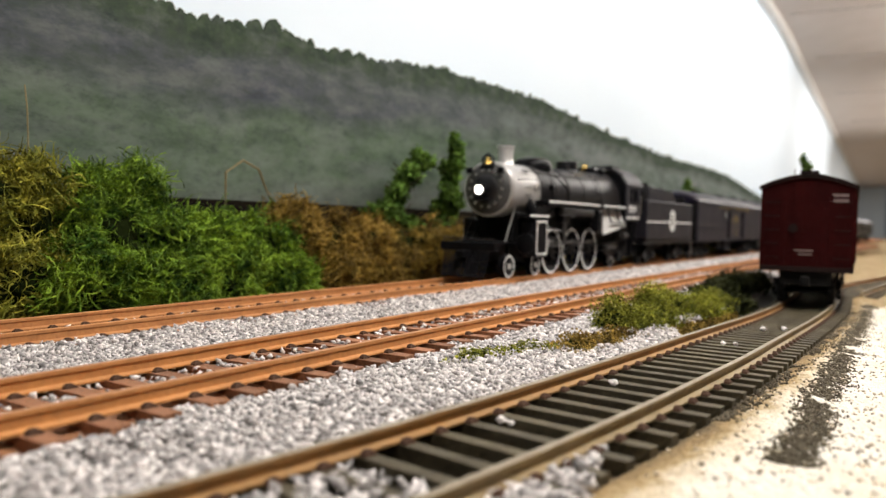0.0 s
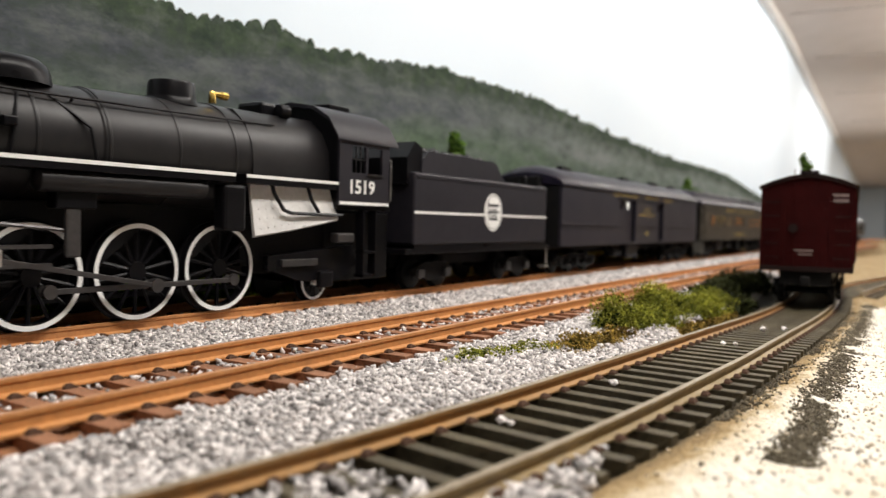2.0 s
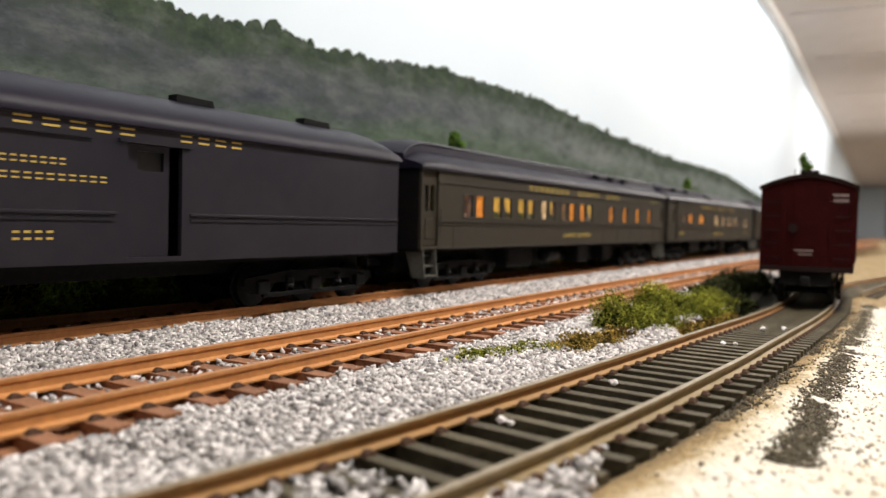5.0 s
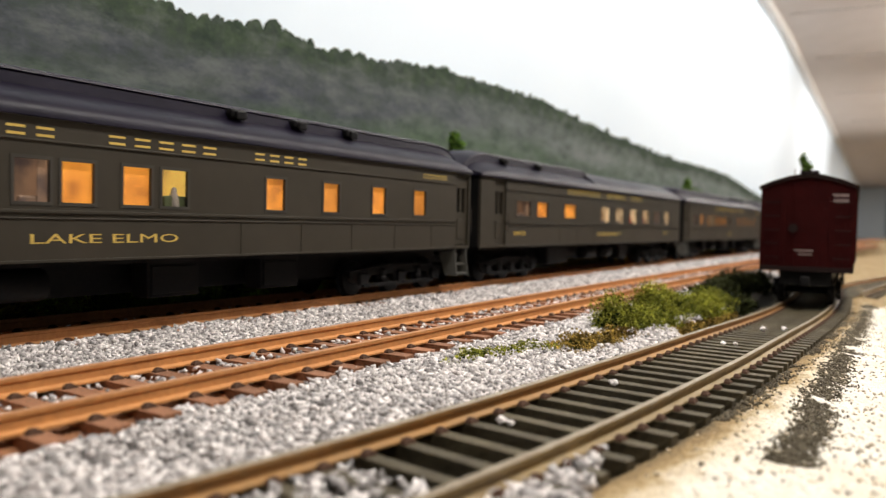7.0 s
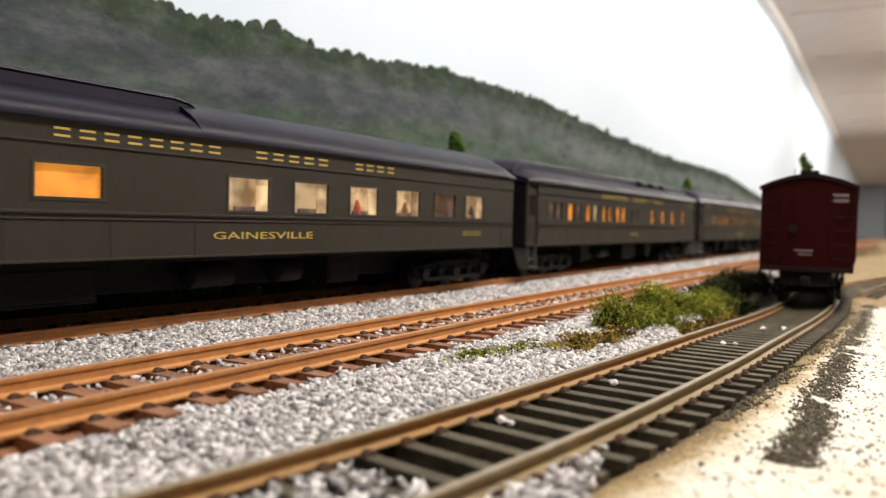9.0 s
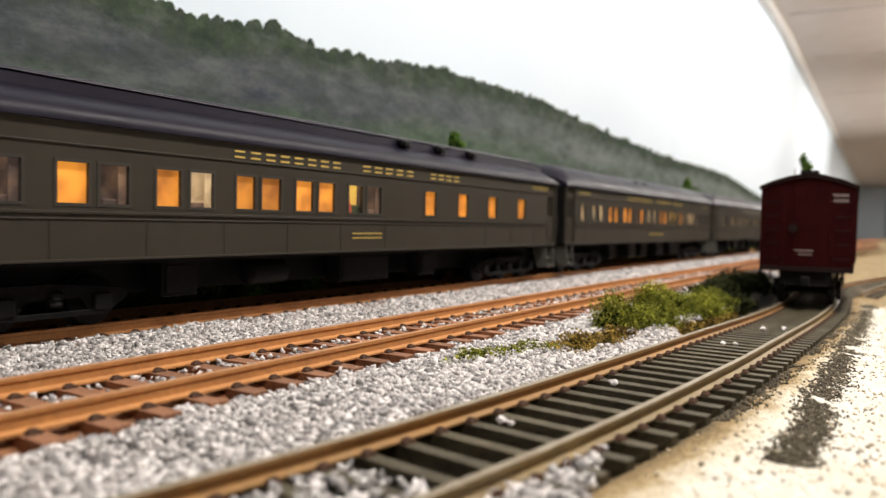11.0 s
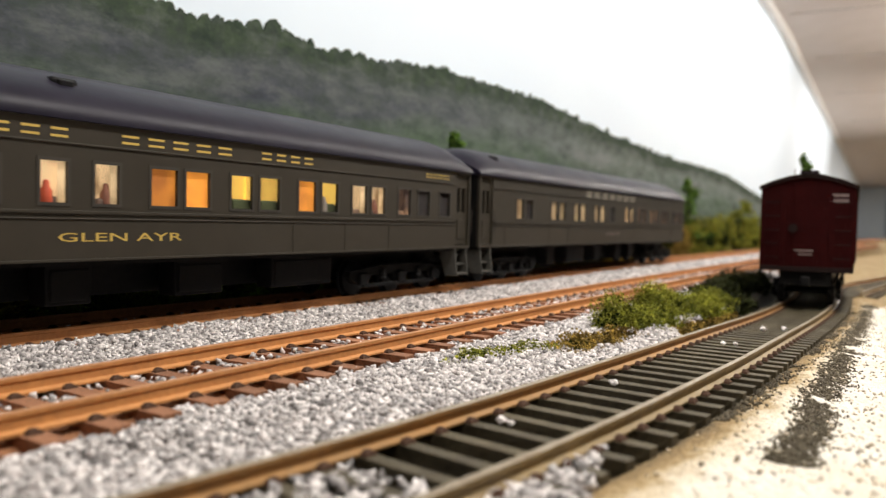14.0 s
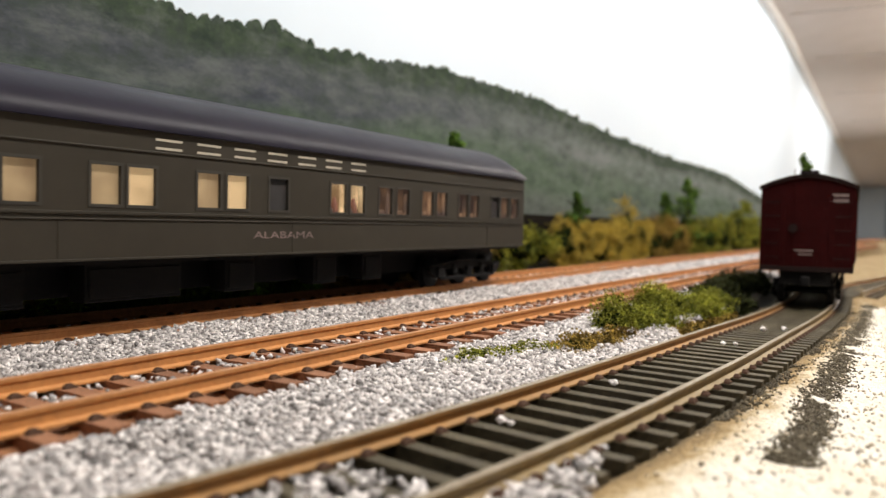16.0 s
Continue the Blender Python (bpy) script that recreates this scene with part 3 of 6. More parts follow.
def between_height(x, y, u):
    return -2.75 - 1.5 * math.exp(-((u - 0.45) / 0.3) ** 2) * 0.5 - 0.5 * noise.noise(Vector((x * 0.05, y * 0.05, 0)))


P1 = joined(scatter(45, 330, 5.2, lambda x: main_y(x) + 10.4, lambda x: main_y(x) + 43.6, between_height, 0.26, 0.62),
            scatter(330, 1300, 0.8, lambda x: main_y(x) + 10.5, lambda x: main_y(x) + 43.6, between_height, 0.6, 1.15))
stones("ballast_between_tracks", *P1, STONE, "loose pale grey ballast stones between the main tracks")


def front_height(x, y, u):
    if noise.noise(Vector((x * 0.16, y * 0.16, 4))) + (u - 0.86) * 6 > 0.1 and u > 0.86:
        return None
    s = siding_place(x)
    if y - s.y < 21 * smooth01((x - 165) / 45) + 4 * noise.noise(Vector((x * 0.15, y * 0.15, 2))):
        return None
    top = -3.3 - 1.1 * (1 - u)
    low = s.z - 2.6
    return low + (top - low) * smooth01((y - s.y - 12) / 18)


P2 = joined(scatter(30, 300, 5.8, lambda x: siding_place(x).y + 10.0, lambda x: main_y(x) - 10.6, front_height, 0.26, 0.64),
            scatter(300, 900, 0.8, lambda x: 70, lambda x: main_y(x) - 10.6, front_height, 0.6, 1.1))
stones("ballast_beside_siding", *P2, STONE, "loose pale grey ballast stones beside the siding")


def gap_stones(point, x0, x1, spacing, height, lo, hi, some, seed):
    r = random.Random(seed)
    pts = []
    x = x0
    while x < x1:
        p, t = point(x)
        k = (x - x0 - 3) / spacing
        if abs(k - round(k)) > 0.24:
            for _ in range(some):
                o = r.uniform(lo, hi)
                if r.random() < 0.72 + 0.6 * noise.noise(Vector((x * 0.04, o * 0.1, seed))):
                    pts.append((x + r.uniform(-0.4, 0.4), p.y + o, p.z - height - 0.35 + r.uniform(-0.4, 0.45)))
        x += 0.9
    return np.array(pts), rng.uniform(0.3, 0.65, len(pts))


P3 = joined(gap_stones(middle_point, -60, 420, 7.28, 2.5, -7.2, 7.2, 9, 3), gap_stones(back_point, -60, 420, 7.28, 2.5, -7.2, 7.2, 8, 5))
stones("ballast_between_ties", *P3, STONE, "pale ballast stones lying between the ties")


def near_height(x, y, u):
    s = siding_place(x)
    return s.z - 3.3 + 1.0 * math.exp(-((y - s.y + 12) / 7) ** 2)


P4 = joined(scatter(38, 60, 1.0, lambda x: siding_place(x).y - 7, lambda x: siding_place(x).y + 7, lambda x, y, u: siding_place(x).z - 2.6, 0.4, 0.8),
            scatter(40, 84, 2.6, lambda x: siding_place(x).y - 17 + max(0, (x - 62) * 0.35), lambda x: siding_place(x).y - 10.2, near_height, 0.4, 0.85))
stones("ballast_by_near_rail", *P4, STONE, "pale ballast heaped against the siding rail")


def strewn(n, x0, x1, centre, spread, seed):
    r = random.Random(seed)
    pts = []
    for _ in range(n):
        x = x0 + (x1 - x0) * r.random() ** 1.4
        y = centre(x) + r.gauss(0, spread) * (1 + 0.4 * noise.noise(Vector((x * 0.08, 0, seed))))
        if noise.noise(Vector((x * 0.13, y * 0.13, 7))) < -0.38:
            continue
        pts.append((x, y, ground_z(x, y) + 0.1))
    return np.array(pts)


dirt = strewn(12000, 90, 360, lambda x: 10.8 + 0.016 * (x - 92) + 1.6 * noise.noise(Vector((x * 0.05, 1, 1))), 1.25, 11)
stones("dark_soil_strip", dirt, rng.uniform(0.08, 0.26, len(dirt)), SOIL, "dark crumbly soil strewn along the sandy ground")
tie_dirt = strewn(2600, 105, 330, lambda x: siding_place(x).y - 15.5, 1.2, 12)
stones("soil_by_ties", tie_dirt, rng.uniform(0.1, 0.28, len(tie_dirt)), SOIL, "dark soil crumbs against the tie ends")
grit = strewn(2600, 60, 420, lambda x: 6.0, 9.0, 13)
GRIT = material("sand_grit", (0.55, 0.45, 0.32), 0.95, second=(0.75, 0.66, 0.5), scale=500, island=0.6)
stones("sand_grit", grit, rng.uniform(0.06, 0.3, len(grit)), GRIT, "fine tan grit on the sandy ground")


def loose_stone(x, y, r, seed):
    """A single pale stone lying on the siding's ties."""
    rr = random.Random(seed)
    bm = bmesh.new()
    bmesh.ops.create_icosphere(bm, subdivisions=2, radius=r)
    for v in bm.verts:
        v.co *= 0.8 + 0.5 * noise.noise(v.co * 1.3 + Vector((seed * 3.1, 0, 0)))
        v.co.x *= rr.uniform(1.1, 1.25)
        v.co.z *= 0.75
        v.co += Vector((x, y, siding_place(x).z - 2.1 + r * 0.45))
    ob = part("loose_stone", bm, STONE)
    return tagged(ob, label="pale stone lying loose on the siding ties", category="stone", group="loose stones on the siding")


for i, (x, y, r) in enumerate(((83.6, 43.4, 0.8), (83.4, 41.9, 0.6), (114.5, 39.6, 0.9), (225.0, 35.0, 1.0), (232.0, 30.5, 1.0), (180.0, 36.4, 0.7), (181.0, 34.0, 0.7))):
    loose_stone(x, y, r, i + 1)


# ---- bushes and trees ----
def leaf_material(name, colour, second):
    return material(name, colour, 0.7, second=second, scale=85, island=0.7, mix=(0.40, 0.60), spec=0.12)


GREEN = leaf_material("green_fibre", (0.28, 0.44, 0.035), (0.035, 0.09, 0.012))
OLIVE_LEAF = leaf_material("olive_fibre", (0.36, 0.34, 0.04), (0.10, 0.12, 0.016))
BROWN_LEAF = leaf_material("brown_fibre", (0.44, 0.29, 0.055), (0.12, 0.075, 0.018))
GOLD_LEAF = leaf_material("yellow_fibre", (0.66, 0.47, 0.075), (0.36, 0.27, 0.05))
DARK_LEAF = leaf_material("dark_green_foam", (0.15, 0.26, 0.04), (0.06, 0.125, 0.018))
MOSS = leaf_material("moss_green_foam", (0.42, 0.42, 0.05), (0.16, 0.18, 0.022))
# Near-black filler: the shade between bush fibres is put into its colour.
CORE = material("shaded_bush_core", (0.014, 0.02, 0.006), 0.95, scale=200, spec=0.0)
BARK = material("dark_bark", (0.06, 0.045, 0.03), 0.9, scale=300, bump=0.5)


def bush_core(cx, cy, cz, rx, ry, rz, seed, mat, parent):
    bm = bmesh.new()
    bmesh.ops.create_icosphere(bm, subdivisions=3, radius=1)
    for v in bm.verts:
        k = 0.85 + 0.35 * noise.noise(v.co * 2.1 + Vector((seed, 0, 0)))
        v.co = Vector((cx + v.co.x * rx * k, cy + v.co.y * ry * k, cz + v.co.z * rz * k))
    return part("stem_mass", bm, mat, parent)


def fibres(cx, cy, cz, rx, ry, rz, n, long, wide, seed):
    """Curled ribbons that wind about the knots of a bush's mass, with dark hollows between the knots."""
    r = np.random.default_rng(seed)
    k = 24
    hub = r.normal(0, 1, (k, 3))
    hub /= np.linalg.norm(hub, axis=1)[:, None]
    mid = np.array([cx, cy, cz]) + hub * np.array([rx, ry, rz]) * r.uniform(0.55, 0.95, (k, 1))
    size = r.uniform(2.6, 5.2, k)
    own = r.integers(0, k, n)
    d = r.normal(0, 1, (n, 3))
    d /= np.linalg.norm(d, axis=1)[:, None]
    p = mid[own] + d * (size[own] * r.uniform(0.35, 1.0, n))[:, None]
    comb = r.normal(0, 1, (k, 3))
    go = np.cross(d, r.normal(0, 1, (n, 3))) + 0.7 * comb[own] + 0.25 * hub[own]
    go /= np.linalg.norm(go, axis=1)[:, None]
    side = np.cross(go, r.normal(0, 1, (n, 3)))
    side /= np.linalg.norm(side, axis=1)[:, None]
    steps = 7
    L = r.uniform(0.45, 1.0, n)[:, None] * long / (steps - 1)
    rows = []
    axis = r.normal(0, 1, (n, 3))
    axis /= np.linalg.norm(axis, axis=1)[:, None]
    turn = r.uniform(0.15, 0.95, (n, 1))
    for j in range(steps):
        w = wide * r.uniform(0.6, 1.0, (n, 1)) * (1 - 0.11 * j) * 0.5
        rows.append(p - side * w)
        rows.append(p + side * w)
        p = p + go * L
        go = go + np.cross(axis, go) * turn - d * 0.1 + r.normal(0, 0.14, (n, 3)) + np.array([0, 0, -0.06])
        go /= np.linalg.norm(go, axis=1)[:, None]
    V = np.stack(rows, 1).reshape(-1, 3)
    q = np.array([[2 * j, 2 * j + 1, 2 * j + 3, 2 * j + 2] for j in range(steps - 1)])
    F = (q[None] + (np.arange(n) * 2 * steps)[:, None, None]).reshape(-1, 4)
    return V, F


def tufts(cx, cy, cz, rx, ry, rz, n, size, seed):
    """Small ragged leaf clumps (crossed triangles) round a mass."""
    r = np.random.default_rng(seed)
    d = r.normal(0, 1, (n, 3))
    d /= np.linalg.norm(d, axis=1)[:, None]
    lump = 1 + 0.34 * np.sin(d[:, 0] * 5 + seed) * np.cos(d[:, 2] * 6 + seed * 2)
    p = np.array([cx, cy, cz]) + d * np.array([rx, ry, rz]) * (r.uniform(0.6, 1.08, n) * lump)[:, None]
    V = p[:, None, :] + r.normal(0, size, (n, 4, 3))
    F = np.array([[0, 1, 2], [0, 2, 3], [0, 3, 1]])
    return V.reshape(-1, 3), (F[None] + (np.arange(n) * 4)[:, None, None]).reshape(-1, 3)


def lichen_bush(label, lumps, mat, core, n, long, wide, seed):
    bush = base("bush", label, "bush", "trackside bushes")
    Vs, Fs, k = [], [], 0
    for i, (cx, cy, cz, rx, ry, rz) in enumerate(lumps):
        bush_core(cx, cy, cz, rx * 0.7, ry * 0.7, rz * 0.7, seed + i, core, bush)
        V, F = fibres(cx, cy, cz, rx, ry, rz, n, long, wide, seed * 31 + i)
        Vs.append(V)
        Fs.append(F + k)
        k += len(V)
    tagged(soup("foliage", np.concatenate(Vs), np.concatenate(Fs), mat, bush), kind="stuff")
    return bush


lichen_bush("tall olive-yellow lichen bush beside the track", [(88, 182, 21, 13, 9, 18), (101, 184, 21, 7, 8, 17), (72, 180, 18, 14, 9, 18), (50, 182, 14, 16, 9, 18), (92, 174, 5, 14, 6, 10), (70, 173, 5, 14, 6, 10)], OLIVE_LEAF, CORE, 2900, 9.0, 0.62, 1)
lichen_bush("bright green fibrous bush beside the track", [(120, 176, 13, 14, 9, 15), (127, 181, 23, 7, 7, 14), (138, 178, 11, 13, 10, 13), (108, 172, 4, 14, 7, 9), (114, 182, 22, 6, 6, 15)], GREEN, CORE, 3300, 9.0, 0.62, 2)
lichen_bush("low green fibrous bush beside the track", [(155, 178, 10, 13, 10, 15), (172, 178, 10, 13, 10, 15), (136, 171, 3, 13, 6, 8), (154, 171, 3, 14, 6, 8), (178, 172, 3, 12, 6, 8)], GREEN, CORE, 2900, 9.0, 0.62, 3)
lichen_bush("brown dry lichen bush beside the track", [(186, 178, 14, 11, 10, 17), (206, 178, 11, 13, 10, 16), (224, 177, 10, 12, 10, 15), (205, 172, 3, 16, 6, 8), (226, 172, 3, 12, 6, 8)], BROWN_LEAF, CORE, 2700, 9.0, 0.55, 4)
lichen_bush("dark brown dry bush beside the track", [(245, 178, 9, 14, 10, 15), (266, 178, 9, 14, 10, 15), (286, 178, 8, 13, 10, 14), (305, 178, 8, 14, 10, 13)], BROWN_LEAF, CORE, 1350, 9, 0.55, 5)
lichen_bush("brown and olive scrub beside the track", [(330, 178, 9, 14, 10, 14), (355, 178, 9, 16, 10, 14), (382, 178, 9, 15, 10, 13)], OLIVE_LEAF, CORE, 900, 8, 0.75, 6)
lichen_bush("yellow-gold dry bush beside the track", [(410, 176, 11, 15, 10, 18), (430, 174, 10, 14, 9, 17), (448, 176, 10, 12, 9, 15)], GOLD_LEAF, CORE, 1215, 7.5, 0.46, 7)
lichen_bush("yellow-gold scrub beside the track", [(480, 178, 9, 18, 10, 17), (505, 178, 10, 16, 10, 18), (535, 180, 18, 14, 8, 22), (560, 178, 10, 20, 10, 19)], GOLD_LEAF, CORE, 1215, 11, 0.6, 8)
lichen_bush("brown-gold scrub beside the track", [(600, 178, 10, 20, 10, 20), (635, 178, 10, 20, 10, 20), (670, 178, 10, 24, 9, 20)], BROWN_LEAF, CORE, 1080, 12, 0.7, 9)
lichen_bush("light green scrub beside the track", [(720, 176, 10, 26, 9, 20), (770, 175, 10, 28, 9, 22), (830, 173, 12, 30, 9, 26), (900, 171, 14, 34, 9, 30), (980, 168, 14, 40, 9, 32)], OLIVE_LEAF, CORE, 1080, 14, 0.9, 10)


def tree(label, x, y, z0, top, wide, mat, seed, n=420, lean=None, start=0.22):
    t = base("tree", label, "tree", "model trees")
    r = random.Random(seed)
    lean = r.uniform(-2, 2) if lean is None else lean
    pts = [(x + lean * u * u, y, z0 + (top - z0) * u) for u in (0, 0.3, 0.6, 0.95)]
    bm = bmesh.new()
    for p, q, a in zip(pts, pts[1:], (1.0, 0.7, 0.4)):
        tube(bm, [p, q], a * (top - z0) / 45, 7)
    for k in range(9):
        u = r.uniform(0.3, 0.9)
        a = r.uniform(0, 6.28)
        b = Vector((x + lean * u * u, y, z0 + (top - z0) * u))
        tube(bm, [b, b + Vector((math.cos(a) * wide * 0.7, math.sin(a) * wide * 0.7, wide * 0.5))], 0.22, 5)
    part("trunk", bm, BARK, t)
    Vs, Fs, kk = [], [], 0
    for k in range(13):
        u = start + (1 - start) * k / 12
        rad = wide * (1.05 - 0.75 * u) * r.uniform(0.45, 1.2)
        a = r.uniform(0, 6.28)
        V, F = tufts(x + lean * u * u + math.cos(a) * rad * 0.7, y + math.sin(a) * rad * 0.7, z0 + (top - z0) * u, rad * 0.8, rad * 0.8, (top - z0) * 0.07, n // 10, 0.012 * (top - z0) + 0.25, seed * 50 + k)
        Vs.append(V)
        Fs.append(F + kk)
        kk += len(V)
    tagged(soup("crown", np.concatenate(Vs), np.concatenate(Fs), mat, t), kind="stuff")
    return t


tree("slender green model tree by the backdrop", 252, 186, 2, 50, 12, DARK_LEAF, 1, 3600, 22, 0.4)
tree("taller slender green model tree by the backdrop", 298, 186, 2, 59, 9, DARK_LEAF, 2, 3200, 3, 0.35)
tree("dark green model tree among dry bushes", 452, 184, 2, 40, 10, DARK_LEAF, 3, 900)
tree("dark green pointed model tree far down the line", 645, 182, 2, 48, 11, DARK_LEAF, 4, 900)
tree("tall dark green model tree far down the line", 712, 180, 2, 63, 15, DARK_LEAF, 5, 900)
tree("olive model tree far down the line", 930, 172, 2, 52, 20, MOSS, 6, 900)
tree("green model tree standing behind the boxcar", 472, 54, -9, 60, 6, DARK_LEAF, 7, 700)


def dry_twig(label, pts, r):
    """A thin dead stem standing in the scenery base."""
    x, y, _ = pts[0]
    stem = part("twig", bar([(x, y, ground_z(x, y) - 0.3)] + pts, r, 5), TWIG)
    return tagged(stem, label=label, category="twig", group="dry twigs among the bushes")


TWIG = material("dry_stem", (0.26, 0.20, 0.09), 0.8, second=(0.15, 0.12, 0.06), scale=300)
dry_twig("tall thin dry stem standing before the backdrop", [(102.7, 188.0, 39.4), (102.4, 188.0, 47.7), (101.8, 188.0, 53.2)], 0.22)
dry_twig("bent brown dry twig over the bushes", [(164.3, 186.0, 35.8), (171.3, 186.0, 40.1), (178.3, 186.0, 37.7), (182.9, 186.0, 29.4)], 0.4)


def foam_bush(label, lumps, mat, n, size, seed):
    bush = base("bush", label, "bush", "foam bushes by the siding")
    Vs, Fs, k = [], [], 0
    for i, (cx, cy, rx, ry, rz) in enumerate(lumps):
        cz = ground_z(cx, cy) + rz * 0.35
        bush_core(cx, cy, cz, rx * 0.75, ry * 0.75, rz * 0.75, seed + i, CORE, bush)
        V, F = tufts(cx, cy, cz, rx, ry, rz, n, size, seed * 17 + i)
        Vs.append(V)
        Fs.append(F + k)
        k += len(V)
    tagged(soup("foliage", np.concatenate(Vs), np.concatenate(Fs), mat, bush), kind="stuff")
    return bush


def knolls(x0, x1, y, deep, high, n, seed):
    """Lumps of a low uneven clump along the siding."""
    r = random.Random(seed)
    out = []
    for k in range(n):
        u = (k + r.uniform(0.2, 0.8)) / n
        rad = r.uniform(0.42, 0.8) * high
        out.append((x0 + (x1 - x0) * u, y + r.uniform(-deep, deep), rad * r.uniform(0.9, 1.2), rad * 0.8, rad * r.uniform(0.9, 1.5) * (0.55 + 0.45 * math.sin(math.pi * min(u * 1.6 + 0.15, 1)) ** 0.5)))
    return out


foam_bush("mossy green foam bush beside the siding", knolls(179, 206, 61.5, 3, 9, 13, 5), MOSS, 4200, 0.2, 1)
foam_bush("spreading mossy foam bush beside the siding", knolls(206, 284, 61.5, 4, 10, 22, 6), MOSS, 4000, 0.22, 2)
# Darker copy of the moss: shade beyond the boxcar put into the leaf colour.
SHADE_LEAF = leaf_material("shaded_foam", (0.045, 0.05, 0.014), (0.025, 0.03, 0.009))
foam_bush("mossy foam bushes beyond the boxcar's end, shade put into their colour", [(280, 60, 12, 6, 4.5), (292, 66, 16, 7, 5.5), (310, 66, 18, 8, 6), (300, 56, 18, 5, 4.5), (345, 68, 20, 9, 6.5), (390, 66, 24, 9, 7)], SHADE_LEAF, 1600, 0.5, 3)
foam_bush("low brown-green moss patch in the ballast", [(148, 59, 9, 5, 3.4), (160, 58, 9, 5, 3.0), (170, 58, 8, 4, 3)], BROWN_LEAF, 2600, 0.22, 4)
foam_bush("thin yellow-green moss patch in the ballast", [(122, 69, 9, 3.5, 2.2), (132, 66, 8, 3.4, 2.2), (140, 63, 8, 3.4, 2.0)], MOSS, 1300, 0.2, 5)
foam_bush("olive-brown ground moss along the siding rail", [(198, 54, 9, 4, 2.0), (216, 53, 10, 4, 2.2), (236, 52, 11, 4, 2.4), (258, 52, 12, 4, 2.6), (182, 55, 8, 3, 1.8)], BROWN_LEAF, 1700, 0.24, 7)
foam_bush("low scrub at the sandy ground's far edge", [(520, 6, 14, 6, 7), (600, -6, 20, 8, 9), (700, 2, 24, 9, 9)], OLIVE_LEAF, 700, 0.7, 6)


# ---- the parked boxcar ----
def build_boxcar():
    car = base("boxcar", "dark red wooden boxcar parked on the siding", "freight car")
    L, W, z0, ze, zr = 126, 16, 14.3, 44.6, 49.6
    bm = bmesh.new()
    prism_pts = [(-W + 0.6, z0), (W - 0.6, z0), (W - 0.6, ze), (8, ze + 2.8), (0, zr - 1.4), (-8, ze + 2.8), (-W + 0.6, ze)]
    loft(bm, [[(0.5, y, z) for y, z in prism_pts], [(L - 0.5, y, z) for y, z in prism_pts]])
    part("body", bm, BOXRED, car)
    k = 22
    bw = (2 * W - 1.2) / k
    for i in range(k):
        y0 = -W + 0.6 + i * bw
        top = ze + (zr - 1.4 - ze) * (1 - (abs(y0 + bw / 2) / W) ** 1.5)
        part("board", boxed(-0.1, 0.6, y0 + 0.07, y0 + bw - 0.07, z0, top - 0.4), BOXRED, car)
    for i in range(72):
        x0 = 0.6 + i * (L - 1.2) / 72
        part("side_board", boxed(x0 + 0.06, x0 + (L - 1.2) / 72 - 0.06, -W, -W + 0.7, z0, ze - 0.5), BOXRED, car)
    bm = bmesh.new()
    prof = [(-W - 0.9, ze - 0.9), (-W - 0.9, ze + 0.1), (-12, ze + 2.2), (-6, ze + 4.0), (0, zr - 0.3), (6, ze + 4.0), (12, ze + 2.2), (W + 0.9, ze + 0.1), (W + 0.9, ze - 0.9), (12, ze + 1.1), (6, ze + 2.9), (0, zr - 1.4), (-6, ze + 2.9), (-12, ze + 1.1)]
    loft(bm, [[(-1.2, y, z) for y, z in prof], [(L + 1.2, y, z) for y, z in prof]])
    part("roof", bm, BOXROOF, car)
    for i in range(26):
        x0 = -0.8 + i * 4.9
        for sd in (-1, 1):
            bm = bmesh.new()
            rib = [(0.5, zr - 0.4), (6, ze + 3.9), (12, ze + 2.1), (W + 0.8, ze), (W + 0.8, ze + 0.5), (12, ze + 2.6), (6, ze + 4.4), (0.5, zr + 0.1)]
            loft(bm, [[(x0, sd * y, z) for y, z in rib], [(x0 + 0.5, sd * y, z) for y, z in rib]])
            part("roof_rib", bm, BOXROOF, car)
    for y0 in (-3.2, -1.0, 1.2):
        part("running_board", boxed(-2.2, L + 2.2, y0, y0 + 1.9, zr + 0.5, zr + 1.1), BOXROOF, car)
    part("end_sill", boxed(-0.9, 1.5, -W, W, z0 - 1.5, z0 + 0.3, bevel=0.2), BOXROOF, car)
    part("corner_post", boxed(-0.5, 0.8, -W - 0.1, -W + 1.1, z0, ze - 0.6), BOXRED, car)
    part("corner_post", boxed(-0.5, 0.8, W - 1.1, W + 0.1, z0, ze - 0.6), BOXRED, car)
    part("end_brace", boxed(-0.45, 0.1, -8.6, -7.7, z0, ze - 3), BOXRED, car)
    part("end_brace", boxed(-0.45, 0.1, 7.7, 8.6, z0, ze - 3), BOXRED, car)
    wheel = part("brake_wheel", turned((-1.6, 4.6, 29), [(0.5, -0.2), (1.6, -0.2), (1.7, 0), (1.6, 0.2), (0.5, 0.2)], axis="x", seg=18), BOXROOF, car)
    part("brake_shaft", bar([(-1.4, 4.6, 15), (-1.4, 4.6, zr + 1.6)], 0.16), BOXRED, car)
    for i in range(5):
        z = 18 + i * 5.2
        part("grab_iron", bar([(-0.2, -W + 1.5, z), (-1.0, -W + 1.5, z), (-1.0, -W + 6.5, z), (-0.2, -W + 6.5, z)], 0.2, 5), BOXROOF, car)
        part("grab_iron", bar([(-0.2, W - 6.5, z), (-1.0, W - 6.5, z), (-1.0, W - 1.5, z), (-0.2, W - 1.5, z)], 0.2, 5), BOXROOF, car)
    part("coupler", boxed(-6.5, -0.5, -1.3, 1.3, 8.0, 11.0, bevel=0.4), UNDER, car)
